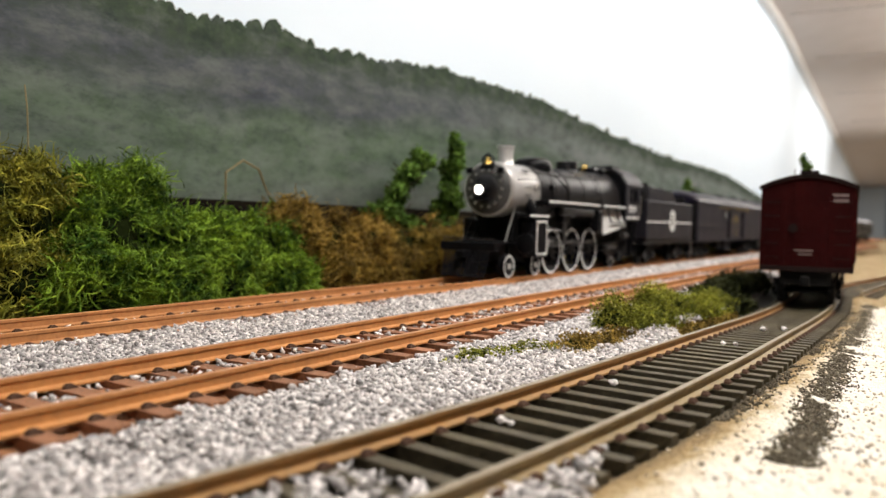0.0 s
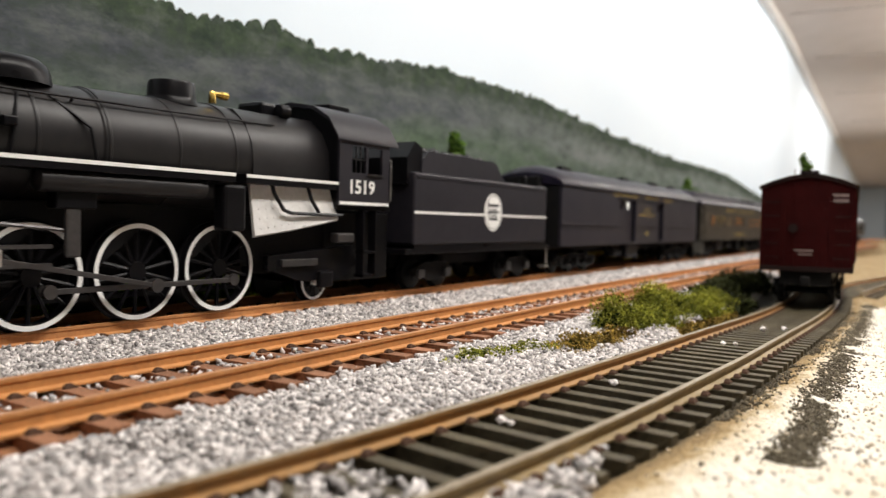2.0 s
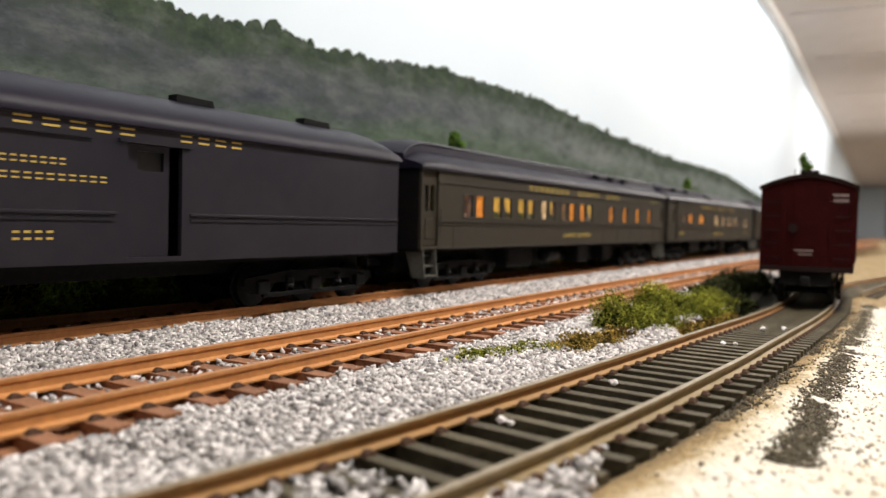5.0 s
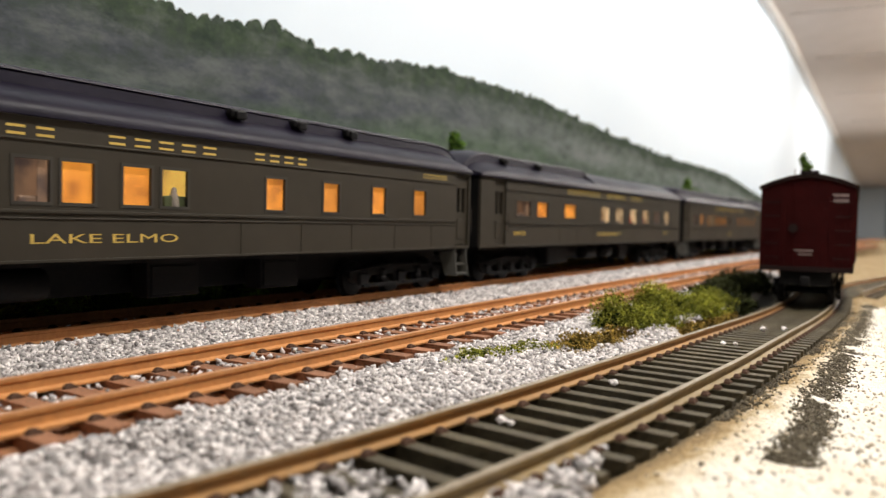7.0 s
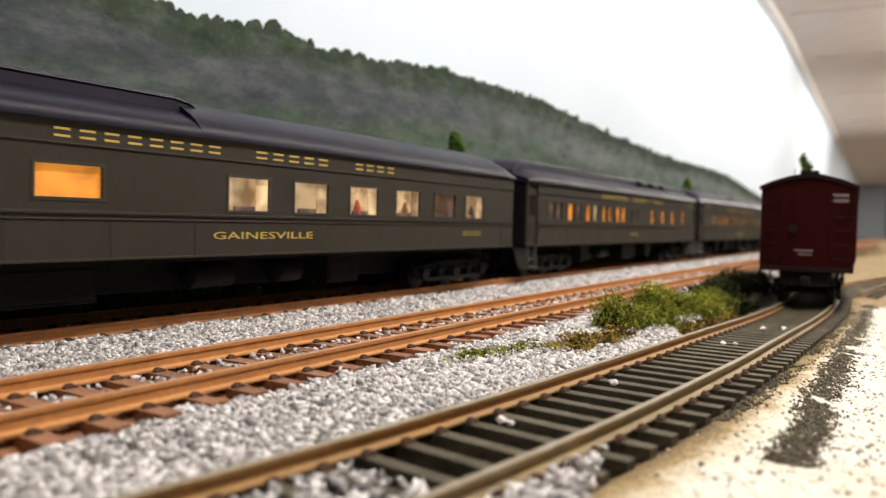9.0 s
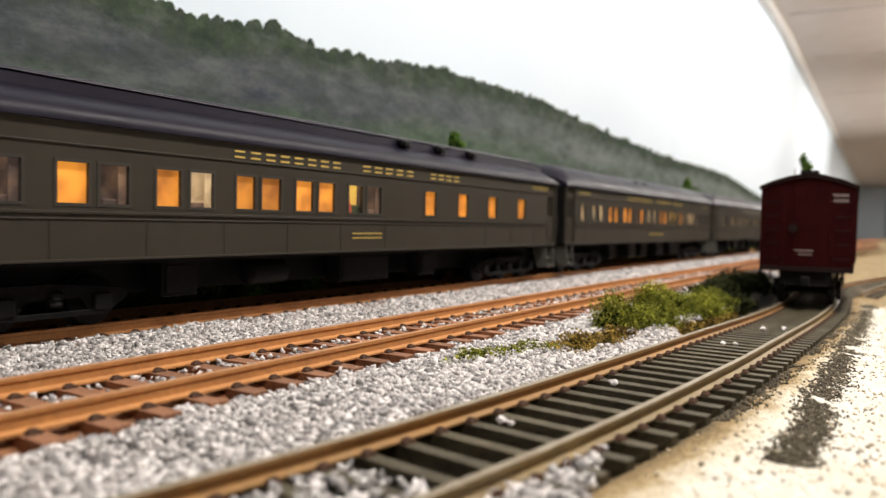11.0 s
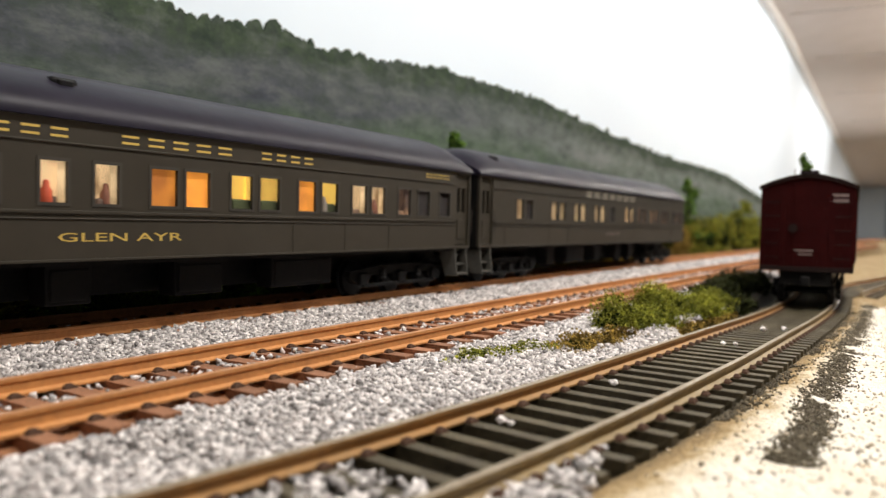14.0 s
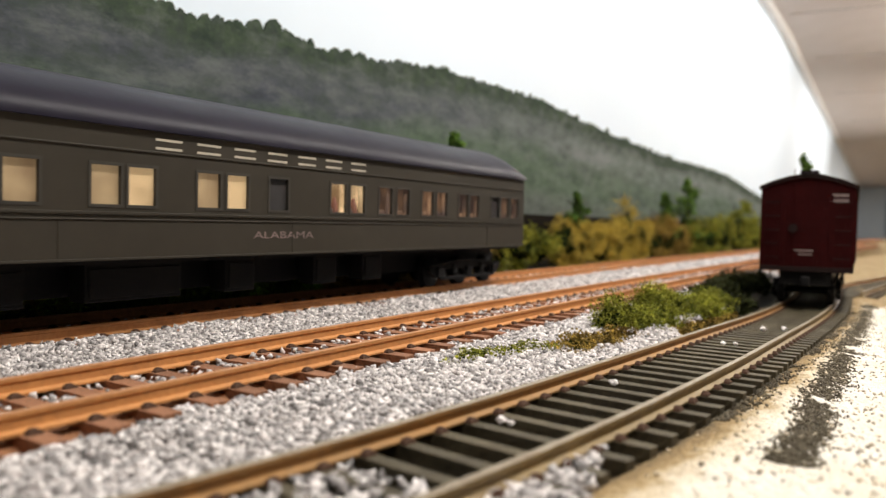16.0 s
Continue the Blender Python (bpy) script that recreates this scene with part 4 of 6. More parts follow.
    part("coupler_jaw", boxed(-7.6, -5.4, -2.0, 1.2, 7.7, 11.2, bevel=0.5), UNDER, car)
    part("underframe", boxed(2, L - 2, -9, 9, 7.6, 14.2), UNDER, car)
    for tx in (20, L - 20):
        for wx in (-9, 9):
            for sd in (-1, 1):
                part("wheel", turned((tx + wx, sd * 8.6, 4.8), [(0.8, -1.2), (4.7, -1.2), (4.8, 0.6), (5.4, 0.7), (5.4, 1.2), (0.8, 1.2)][:: 1], axis="y", seg=24), UNDER, car, smooth=True)
            part("axle", bar([(tx + wx, -8, 4.8), (tx + wx, 8, 4.8)], 0.9, 8), UNDER, car)
        for sd in (-1, 1):
            bm = bmesh.new()
            prism(bm, [(tx - 12, 4.2), (tx - 9, 3.6), (tx - 3, 1.6), (tx + 3, 1.6), (tx + 9, 3.6), (tx + 12, 4.2), (tx + 12, 6.0), (tx + 4, 9.0), (tx - 4, 9.0), (tx - 12, 6.0)], sd * 10.4, sd * 12)
            part("truck_frame", bm, UNDER, car)
    # plain bars for the car's letters
    for y0, y1, z0b, z1b in ((-13.6, -8.0, 41.0, 42.0), (-13.6, -7.6, 39.0, 40.1), (-2.4, 4.0, 20.4, 21.0), (-2.0, 2.6, 19.0, 19.6)):
        part("lettering_bar", boxed(-0.3, 0.1, y0, y1, z0b, z1b), PALE_LETTER, car)
    part("side_door", boxed(50, 76, -W - 0.7, -W - 0.05, z0 + 0.5, ze - 2), BOXRED, car)
    p, t = siding_point(311)
    q, _ = siding_point(437)
    car.matrix_world = Matrix.Translation(p * MM) @ Matrix.Rotation(math.atan2(q.y - p.y, q.x - p.x), 4, "Z")
    return car


build_boxcar()


# ---- the train ----
SIDE_Y = 17.4


def side_wall(bm, x0, x1, z0, z1, holes, y_out, y_in):
    """A wall with real openings: holes are (x0, x1, z0, z1)."""
    xs = sorted({x0, x1, *[h[0] for h in holes], *[h[1] for h in holes]})
    zs = sorted({z0, z1, *[h[2] for h in holes], *[h[3] for h in holes]})

    def open_cell(i, j):
        if i < 0 or j < 0 or i >= len(xs) - 1 or j >= len(zs) - 1:
            return True
        cx, cz = (xs[i] + xs[i + 1]) / 2, (zs[j] + zs[j + 1]) / 2
        return any(h[0] < cx < h[1] and h[2] < cz < h[3] for h in holes)

    vert = {}

    def v(i, j, y):
        key = (i, j, y)
        if key not in vert:
            vert[key] = bm.verts.new((xs[i], y, zs[j]))
        return vert[key]

    for i in range(len(xs) - 1):
        for j in range(len(zs) - 1):
            if open_cell(i, j):
                continue
            for y in (y_out, y_in):
                bm.faces.new((v(i, j, y), v(i + 1, j, y), v(i + 1, j + 1, y), v(i, j + 1, y)))
            for di, dj, a, b in ((-1, 0, (i, j), (i, j + 1)), (1, 0, (i + 1, j), (i + 1, j + 1)), (0, -1, (i, j), (i + 1, j)), (0, 1, (i, j + 1), (i + 1, j + 1))):
                if open_cell(i + di, j + dj):
                    bm.faces.new((v(*a, y_out), v(*b, y_out), v(*b, y_in), v(*a, y_in)))
    return bm


ARCH = [(18.2, 38.2), (18.1, 39.3), (17.2, 41.2), (15.0, 43.5), (11.6, 45.9), (7.7, 47.7), (3.7, 48.7), (0, 49.0)]
MONITOR = [(18.2, 38.0), (18.1, 39.2), (17.0, 40.8), (14.4, 42.4), (11.8, 43.5), (11.1, 44.1), (10.7, 46.3), (11.0, 46.5), (10.8, 47.0), (8.8, 47.6), (4.5, 48.3), (0, 48.6)]
LOW_ARCH = [(18.2, 38.7), (18.1, 39.8), (16.8, 41.8), (14.0, 43.9), (10.5, 45.6), (7, 46.8), (3.4, 47.5), (0, 47.7)]


def roof_mesh(bm, x0, x1, half, start=12.0, end=12.0, floor=0.42):
    """Sweep a half roof outline; the ends dip to the eave over the lengths start and end."""
    ring = [(-y, z) for y, z in half] + [(y, z) for y, z in reversed(half[:-1])]
    eave = half[0][1]
    secs = []
    stations = [(x0, floor), (x0 + start * 0.25, floor + 0.55 * (1 - floor)), (x0 + start * 0.6, floor + 0.88 * (1 - floor)), (x0 + start, 1.0)] if start else [(x0, 1.0)]
    stations += [(x1 - end, 1.0), (x1 - end * 0.6, floor + 0.88 * (1 - floor)), (x1 - end * 0.25, floor + 0.55 * (1 - floor)), (x1, floor)] if end else [(x1, 1.0)]
    for x, k in stations:
        secs.append([(x, y, eave + (z - eave) * k) for y, z in ring])
    return loft(bm, secs)


def wheelset(parent, x, r, gauge=8.4, mat=UNDER):
    w = part("wheelset", lathe(bmesh.new(), (0, 0, 0), [(0.9, -gauge - 1.1), (r - 0.4, -gauge - 1.1), (r, -gauge - 0.8), (r, -gauge + 0.7), (r + 0.6, -gauge + 0.8), (r + 0.6, -gauge + 1.2), (0.9, -gauge + 1.3),
                                                        (0.9, gauge - 1.3), (r + 0.6, gauge - 1.2), (r + 0.6, gauge - 0.8), (r, gauge - 0.7), (r, gauge + 0.8), (r - 0.4, gauge + 1.1), (0.9, gauge + 1.1)], axis="y", seg=28), mat, parent, smooth=True)
    w.location = (x * MM, 0, r * MM)
    return w


SPINNERS = []


def six_wheel_truck(car, cx, spread=18.5, r=4.9):
    for dx in (-spread, 0, spread):
        SPINNERS.append((wheelset(car, cx + dx, r), cx + dx, 0.0, r, 1))
    for sd in (-1, 1):
        bm = bmesh.new()
        y0, y1 = sd * 10.6, sd * 12.4
        e = spread + 5.5
        prism(bm, [(cx - e, 7.2), (cx - e, 5.4), (cx - spread - 2.6, 3.6), (cx - spread + 2.6, 3.6), (cx - spread + 4.2, 5.8), (cx - 4, 5.8), (cx - 2.6, 3.6), (cx + 2.6, 3.6), (cx + 4, 5.8),
                   (cx + spread - 4.2, 5.8), (cx + spread - 2.6, 3.6), (cx + spread + 2.6, 3.6), (cx + e, 5.4), (cx + e, 7.2), (cx + spread * 0.5, 8.6), (cx - spread * 0.5, 8.6)], y0, y1)
        part("truck_frame", bm, UNDER, car)
        for dx in (-spread, 0, spread):
            part("journal_box", boxed(cx + dx - 1.9, cx + dx + 1.9, min(y0, y1 + sd * 1.0), max(y0, y1 + sd * 1.0), 3.2, 6.6, bevel=0.4), UNDER, car)
        for dx in (-spread * 0.5, spread * 0.5):
            part("spring", turned((cx + dx, sd * 12.2, 4.4), [(1.3, 0), (1.5, 0.5), (1.2, 1.0), (1.5, 1.5), (1.2, 2.0), (1.5, 2.5), (1.2, 3)], seg=10), UNDER, car)
        part("equaliser", boxed(cx - spread, cx + spread, sd * 12.6 - 0.4, sd * 12.6 + 0.4, 2.4, 3.5, bevel=0.15), UNDER, car)


FIGURE = [material("figurine_paint", c, 0.6, scale=400) for c in ((0.75, 0.12, 0.05), (0.38, 0.32, 0.27), (0.10, 0.08, 0.07), (0.40, 0.16, 0.10))]
GLOW = {"A": AMBER, "P": PALE_SHADE, "Y": YELLOW, "C": CREAM, "D": DIM, "N": DARK_IN}


def car_window(car, x0, x1, z0, z1, kind, sash=True):
    w = part("window_frame", side_wall(bmesh.new(), x0 - 0.35, x1 + 0.35, z0 - 0.35, z1 + 0.35, [(x0 + 0.25, x1 - 0.25, z0 + 0.25, z1 - 0.25)], -SIDE_Y - 0.12, -SIDE_Y + 0.7), OLIVE_DARK, car)
    pane = part("pane", boxed(x0 + 0.2, x1 - 0.2, -SIDE_Y + 0.3, -SIDE_Y + 0.5, z0 + 0.2, z1 - 0.2), GLASS, w)
    pane.visible_shadow = False
    # Panels behind lit panes carry the interior light in their own emission.
    if kind in "ANP":
        part("shade", boxed(x0 - 0.3, x1 + 0.9, -SIDE_Y + 0.72, -SIDE_Y + 0.9, z0 - 0.3, z1 + 0.3), GLOW[kind], w)
    else:
        deep = 2.6 + 0.5 * (int(x0 / 4) % 4)
        d = (x1 - x0)
        part("lit_partition", boxed(x0 - 1, x1 + 7.5, -SIDE_Y + deep, -SIDE_Y + deep + 0.3, z0 - 3, z1 + 1), GLOW[kind], w)
        part("seat_back", boxed(x0 + 0.25 * d, x1 + 0.5, -SIDE_Y + 1.2, -SIDE_Y + 2.2, z0 - 3, z0 + (2.4 if kind == "Y" else 1.3), bevel=0.4), BENCH if kind == "Y" else DIM, w)
        if kind in "YC" and int(x0 * 7) % 3:
            tone = FIGURE[int(x0 * 3) % 4]
            cx = x0 + d * (0.3 + 0.12 * (int(x0) % 4))
            part("figurine", turned((cx, -SIDE_Y + 1.75, z0 - 2.5), [(0.9, 0), (1.05, 3.0), (1.0, 4.8), (0.62, 5.5), (0.55, 6.2), (0.3, 6.7)], seg=10), tone, w, "small painted plastic figurine", smooth=True)
        if kind in "CD":
            part("curtain", boxed(x1 - 0.3 * d, x1 + 0.3, -SIDE_Y + 0.75, -SIDE_Y + 1.0, z0 - 0.2, z1 + 0.2), CREAM if kind == "C" else DIM, w)
    return w


def ribbed_steps(car, x0, x1):
    for k in range(3):
        z = 4.4 + 3.1 * k
        part("step", boxed(x0, x1, -SIDE_Y - 0.6 + 1.3 * k, -SIDE_Y + 3.2 + 1.3 * k, z, z + 0.5), STEP, car, "grey step tread")
    for x in (x0, x1):
        bm = bmesh.new()
        prism_y = [(-SIDE_Y - 0.7, 4.0), (-SIDE_Y + 4.0, 4.0), (-SIDE_Y + 7, 13), (-SIDE_Y + 0.2, 13), (-SIDE_Y - 0.1, 9)]
        loft(bm, [[(x - 0.25, y, z) for y, z in prism_y], [(x + 0.25, y, z) for y, z in prism_y]])
        part("step_side", bm, STEP, car)


def vestibule(car, x0, x1, mat, steps=True):
    """A recessed end door with its window, grab irons and steps."""
    door = part("vestibule_door", side_wall(bmesh.new(), x0, x1, 14.2, 37.2, [(x0 + 1.6, x0 + 3.6, 25.0, 33.0), (x0 + 4.6, x1 - 1.2, 25.0, 33.0)], -SIDE_Y + 0.7, -SIDE_Y + 1.3), mat, car)
    pane = part("pane", boxed(x0 + 1.2, x1 - 0.8, -SIDE_Y + 1.4, -SIDE_Y + 1.6, 24.6, 33.4), GLASS, door)
    pane.visible_shadow = False
    part("shade", boxed(x0 + 0.6, x1 - 0.4, -SIDE_Y + 3.4, -SIDE_Y + 3.7, 23.5, 34.5), DARK_IN, door)
    part("door_panel", boxed(x0 + 1.8, x1 - 1.4, -SIDE_Y + 0.45, -SIDE_Y + 0.72, 16.2, 22.6, bevel=0.12), mat, door)
    part("grab_iron", bar([(x1 + 0.9, -SIDE_Y - 0.1, 18), (x1 + 0.9, -SIDE_Y - 0.7, 18.3), (x1 + 0.9, -SIDE_Y - 0.7, 25.7), (x1 + 0.9, -SIDE_Y - 0.1, 26)], 0.16, 5), OLIVE_DARK, car)
    if steps:
        ribbed_steps(car, x0 + 0.5, x1 - 0.5)


def diaphragm(car, x0, x1):
    for k in range(4):
        a = x0 + (x1 - x0) * k / 4
        part("diaphragm", side_frame(a, a + (x1 - x0) / 5), UNDER, car)


def side_frame(x0, x1):
    bm = bmesh.new()
    box(bm, x0, x1, -8.0, 8.0, 13.5, 42.0, bevel=0.25)
    return bm


def passenger_car(name, label, length, windows, roof, doors, vents, zwin=(23.3, 31.1), split=None, paint=OLIVE):
    car = base(name, label, "passenger car", "cars of the train")
    L = length
    holes = [(a, b, zz[0], zz[1]) for a, b, k, zz in [(w + (zwin,))[:4] for w in windows]]
    notch = [(a - 0.3, b + 0.3, 14.0, 37.4) for a, b in doors]
    bm = bmesh.new()
    side_wall(bm, 1.0, L - 1.0, 13.0, 38.9, holes + notch, -SIDE_Y, -SIDE_Y + 1.0)
    part("side_wall", bm, paint, car)
    part("far_side_wall", boxed(1.0, L - 1.0, SIDE_Y - 1, SIDE_Y, 13.0, 38.9), paint, car)
    # Near-black ends instead of car paint: shade between the cars put into colour.
    part("end_wall", boxed(1.0, 2.0, -SIDE_Y + 1.02, SIDE_Y - 1.02, 13.0, 38.9), UNDER, car)
    part("end_wall", boxed(L - 2.0, L - 1.0, -SIDE_Y + 1.02, SIDE_Y - 1.02, 13.0, 38.9), UNDER, car)
    part("floor", boxed(2.1, L - 2.1, -SIDE_Y + 1.1, SIDE_Y - 1.1, 12.2, 13.6), UNDER, car)
    a = doors[0][1] + 0.6 if doors and doors[0][0] < L / 2 else 1.0
    b = doors[-1][0] - 0.6 if doors and doors[-1][0] > L / 2 else L - 1.0
    for z, hgt, out in ((33.9, 0.35, 0.3), (21.6, 0.6, 0.35), (20.6, 0.25, 0.25), (13.0, 0.5, 0.25), (38.2, 0.45, 0.4)):
        part("belt_rail", boxed(a, b, -SIDE_Y - out, -SIDE_Y + 0.02, z, z + hgt, bevel=0.08), paint, car)
    for x in np.arange(a + 9, b - 4, 19.5):
        if not any(h[0] - 1 < x < h[1] + 1 for h in holes):
            part("seam", boxed(x, x + 0.22, -SIDE_Y - 0.1, -SIDE_Y + 0.02, 13.5, 20.5), paint, car)
    bm = bmesh.new()
    if split:
        roof_mesh(bm, 0.2, split, roof, 14, 9)
        part("clerestory_roof", bm, ROOF, car, smooth=True)
        bm = bmesh.new()
        roof_mesh(bm, split - 8, L - 0.2, ARCH_LOW, 0, 12)
        part("arched_roof", bm, ROOF, car, "smooth arched roof end", smooth=True)
    else:
        roof_mesh(bm, 0.2, L - 0.2, roof, 12, 12, 0.5)
        part("roof", bm, ROOF, car, smooth=True)
    for vx in vents:
        bm = bmesh.new()
        box(bm, vx - 2.6, vx + 2.6, -12.6, -9.6, 44.4, 46.4, bevel=0.6)
        box(bm, vx - 1.5, vx + 1.5, -13.2, -12.2, 44.0, 46.0, bevel=0.4)
        part("roof_vent", bm, UNDER, car)
    for wd in windows:
        zz = wd[3] if len(wd) > 3 else zwin
        car_window(car, wd[0], wd[1], zz[0], zz[1], wd[2])
    for a0, b0 in doors:
        vestibule(car, a0, b0, paint, name != "dining_car")
    six_wheel_truck(car, 34)
    six_wheel_truck(car, L - 34)
    part("centre_sill", boxed(4, L - 4, -5, 5, 5.2, 12.2), UNDER, car)
    x = 66.0
    r = random.Random(len(label) + int(L))
    while x < L - 76:
        w = r.choice((9, 13, 22))
        if r.random() < 0.2:
            part("air_tank", turned((x, -10.5, 8.6), [(1.5, 0), (2.9, 0.8), (3.0, 1.5), (3.0, w - 1.5), (2.9, w - 0.8), (1.5, w)], axis="x", seg=14), UNDER, car, smooth=True)
        else:
            bx = part("equipment_box", boxed(x, x + w, -12.8, -7.5, 4.6, 12.3, bevel=0.3), UNDER, car)
            part("box_lid", boxed(x + 0.8, x + w - 0.8, -13.2, -12.7, 5.4, 11.2, bevel=0.15), UNDER, bx)
        x += w + r.uniform(9, 22)
    diaphragm(car, -2.6, 1.0)
    diaphragm(car, L - 1.0, L + 2.6)
    part("coupler", boxed(-4.6, 2, -1.3, 1.3, 7.2, 9.8, bevel=0.4), UNDER, car)
    part("coupler", boxed(L - 2, L + 4.6, -1.3, 1.3, 7.2, 9.8, bevel=0.4), UNDER, car)
    return car


ARCH_LOW = [(y * 1.0, 38.4 + (z - 38.4) * 0.86) for y, z in ARCH]
YARD = -SIDE_Y - 0.02


def company_name(car, first, second, third, z0=34.7, z1=36.4, mat=GOLD):
    letter_bars("lettering", [(*first, 8), (*second, 5), (*third, 4)], YARD, z0, z1, mat, car, "gold company name")


# sleeping car
S0 = 757.0
W = [(26, 32.4, "D"), (34, 40.4, "A")]
for a, k in ((46.4, "Y"), (54.3, "Y"), (65.7, "Y"), (73.9, "Y"), (85.9, "C"), (94.2, "Y"), (106.2, "D"), (114.5, "A"), (126.6, "A"), (135.3, "Y")):
    W.append((a, a + 6.6, k))
W += [(163.7, 170.2, "A"), (183.6, 190.2, "A"), (203.9, 210.5, "A"), (224.3, 231.2, "A")]
SLEEPER = passenger_car("sleeping_car", "dark olive heavyweight sleeping car with lit yellow windows", 259, W, MONITOR, [(2.2, 10.2), (248.8, 256.8)], (160, 180.5, 201))
company_name(SLEEPER, (75.0, 113.3), (123.8, 149.0), (160.3, 177.2))
lettering("car_name", "LAKE ELMO", 1.7, 30.3, GOLD, SLEEPER, 109.2, YARD, 16.3, "gold car name")
letter_bars("small_lettering", [(229.5, 242.5, 7)], YARD, 35.0, 36.2, GOLD, SLEEPER, "small gold maker's name")

# dining car
wide = (24.3, 30.6)
W = [(27.8, 40.4, "D", wide), (46, 56.6, "A", wide), (73, 86.2, "A", wide)]
for a, k in ((115.8, "C"), (136.4, "C"), (157.5, "C"), (178.5, "C"), (199, "D"), (218.1, "C")):
    W.append((a, a + 12.8, k))
DINER = passenger_car("dining_car", "dark olive dining car with wide lit windows", 254, W, MONITOR, [(11.0, 19.5)], (28, 58.3), zwin=(22.9, 30.7), split=116)
company_name(DINER, (76.6, 113.5), (124.0, 148.4), (159.8, 177.0), 35.1, 36.8)
lettering("car_name", "GAINESVILLE", 1.6, 31.4, GOLD, DINER, 111.9, YARD, 16.8, "gold car name")
lettering("car_type", "DINING CAR", 1.6, 10, GOLD, DINER, 26.2, YARD, 17.2, "gold lettering")
letter_bars("small_lettering", [(217.1, 228.6, 6)], YARD, 17.4, 18.6, GOLD, DINER, "small gold lettering")

# second sleeping car
W = [(20, 26.4, "D"), (28.2, 34.6, "D"), (40.4, 46.8, "A"), (48.6, 55, "D"), (60.8, 67, "A"), (69, 75.4, "C"), (81.4, 87.4, "A"), (89, 95.6, "A"), (100.3, 106.8, "A"), (108.4, 115, "A"), (120.3, 126.5, "Y"), (128.2, 134.9, "D"),
     (156.9, 163.5, "A"), (176.5, 183.2, "A"), (197.0, 203.8, "A"), (220.0, 227.0, "A")]
SLEEPER2 = passenger_car("sleeping_car", "dark olive sleeping car with drawn amber blinds", 257, W, MONITOR, [(2.2, 10.2), (246.8, 254.8)], (153.2, 173.5, 194.2))
company_name(SLEEPER2, (81.0, 116.8), (126.3, 150.1), (159.9, 176.5), 34.8, 36.5)
letter_bars("car_name", [(122.4, 135.0, 8)], YARD, 16.6, 18.2, GOLD, SLEEPER2, "gold car name")
letter_bars("small_lettering", [(232.6, 246.4, 7)], YARD, 35.2, 36.4, GOLD, SLEEPER2, "small gold maker's name")

# coach-like sleeper with many windows
W = [(17, 22.5, "C"), (31, 37, "Y"), (39.4, 45.4, "C"), (52.4, 58.4, "A"), (60.4, 66.6, "A")]
for a, k in ((73.4, "A"), (81, "A"), (92.5, "D"), (100.5, "A"), (113.5, "C"), (123.7, "C"), (135.7, "A"), (144, "A"), (156.1, "Y"), (164.7, "Y"), (177.4, "A"), (185.9, "Y"), (198, "C"), (206.4, "C"), (219.2, "D"), (229.5, "N"), (241.5, "N")):
    W.append((a, a + (5.4 if 110 < a < 130 else 6.6), k))
COACH = passenger_car("sleeping_car", "dark olive sleeping car with a long row of lit windows", 262, W, ARCH, [(2.2, 10.2), (251.8, 259.8)], (107, 121))
company_name(COACH, (79.9, 118.7), (129.4, 156.2), (165.3, 182.4), 35.0, 36.7)
lettering("car_name", "GLEN AYR", 1.6, 26.4, GOLD, COACH, 117.0, YARD, 16.6, "gold car name")
letter_bars("small_lettering", [(14.4, 27.4, 7)], YARD, 35.4, 36.7, GOLD, COACH, "small gold maker's name")
letter_bars("small_lettering", [(233.7, 247.1, 7)], YARD, 35.2, 36.4, GOLD, COACH, "small gold maker's name")

# last car
CREAM_LETTER = material("cream_lettering", (0.55, 0.50, 0.40), 0.5, scale=300)
W = [(29, 35, "P"), (37.2, 43.4, "N"), (60.3, 66.8, "P")]
for a, k in ((68.6, "P"), (84.3, "P"), (92, "P"), (108.3, "P"), (116.3, "P"), (129, "N"), (150.6, "C"), (158.5, "C"), (171.1, "D"), (179.7, "D"), (192.8, "D"), (201.1, "D"), (214.4, "D"), (221.7, "D"), (236.7, "N"), (243.9, "D"), (251.9, "D")):
    W.append((a, a + 6.5, k))
LAST = passenger_car("observation_car", "dark olive observation car at the end of the train", 264, W, ARCH, [(2.2, 10.2)], (20,))
letter_bars("lettering", [(98.2, 165.0, 7)], YARD, 34.7, 36.9, CREAM_LETTER, LAST, "cream company name")
lettering("car_name", "ALABAMA", 1.6, 20, PALE_LETTER, LAST, 124.4, YARD, 16.9, "pale car name")


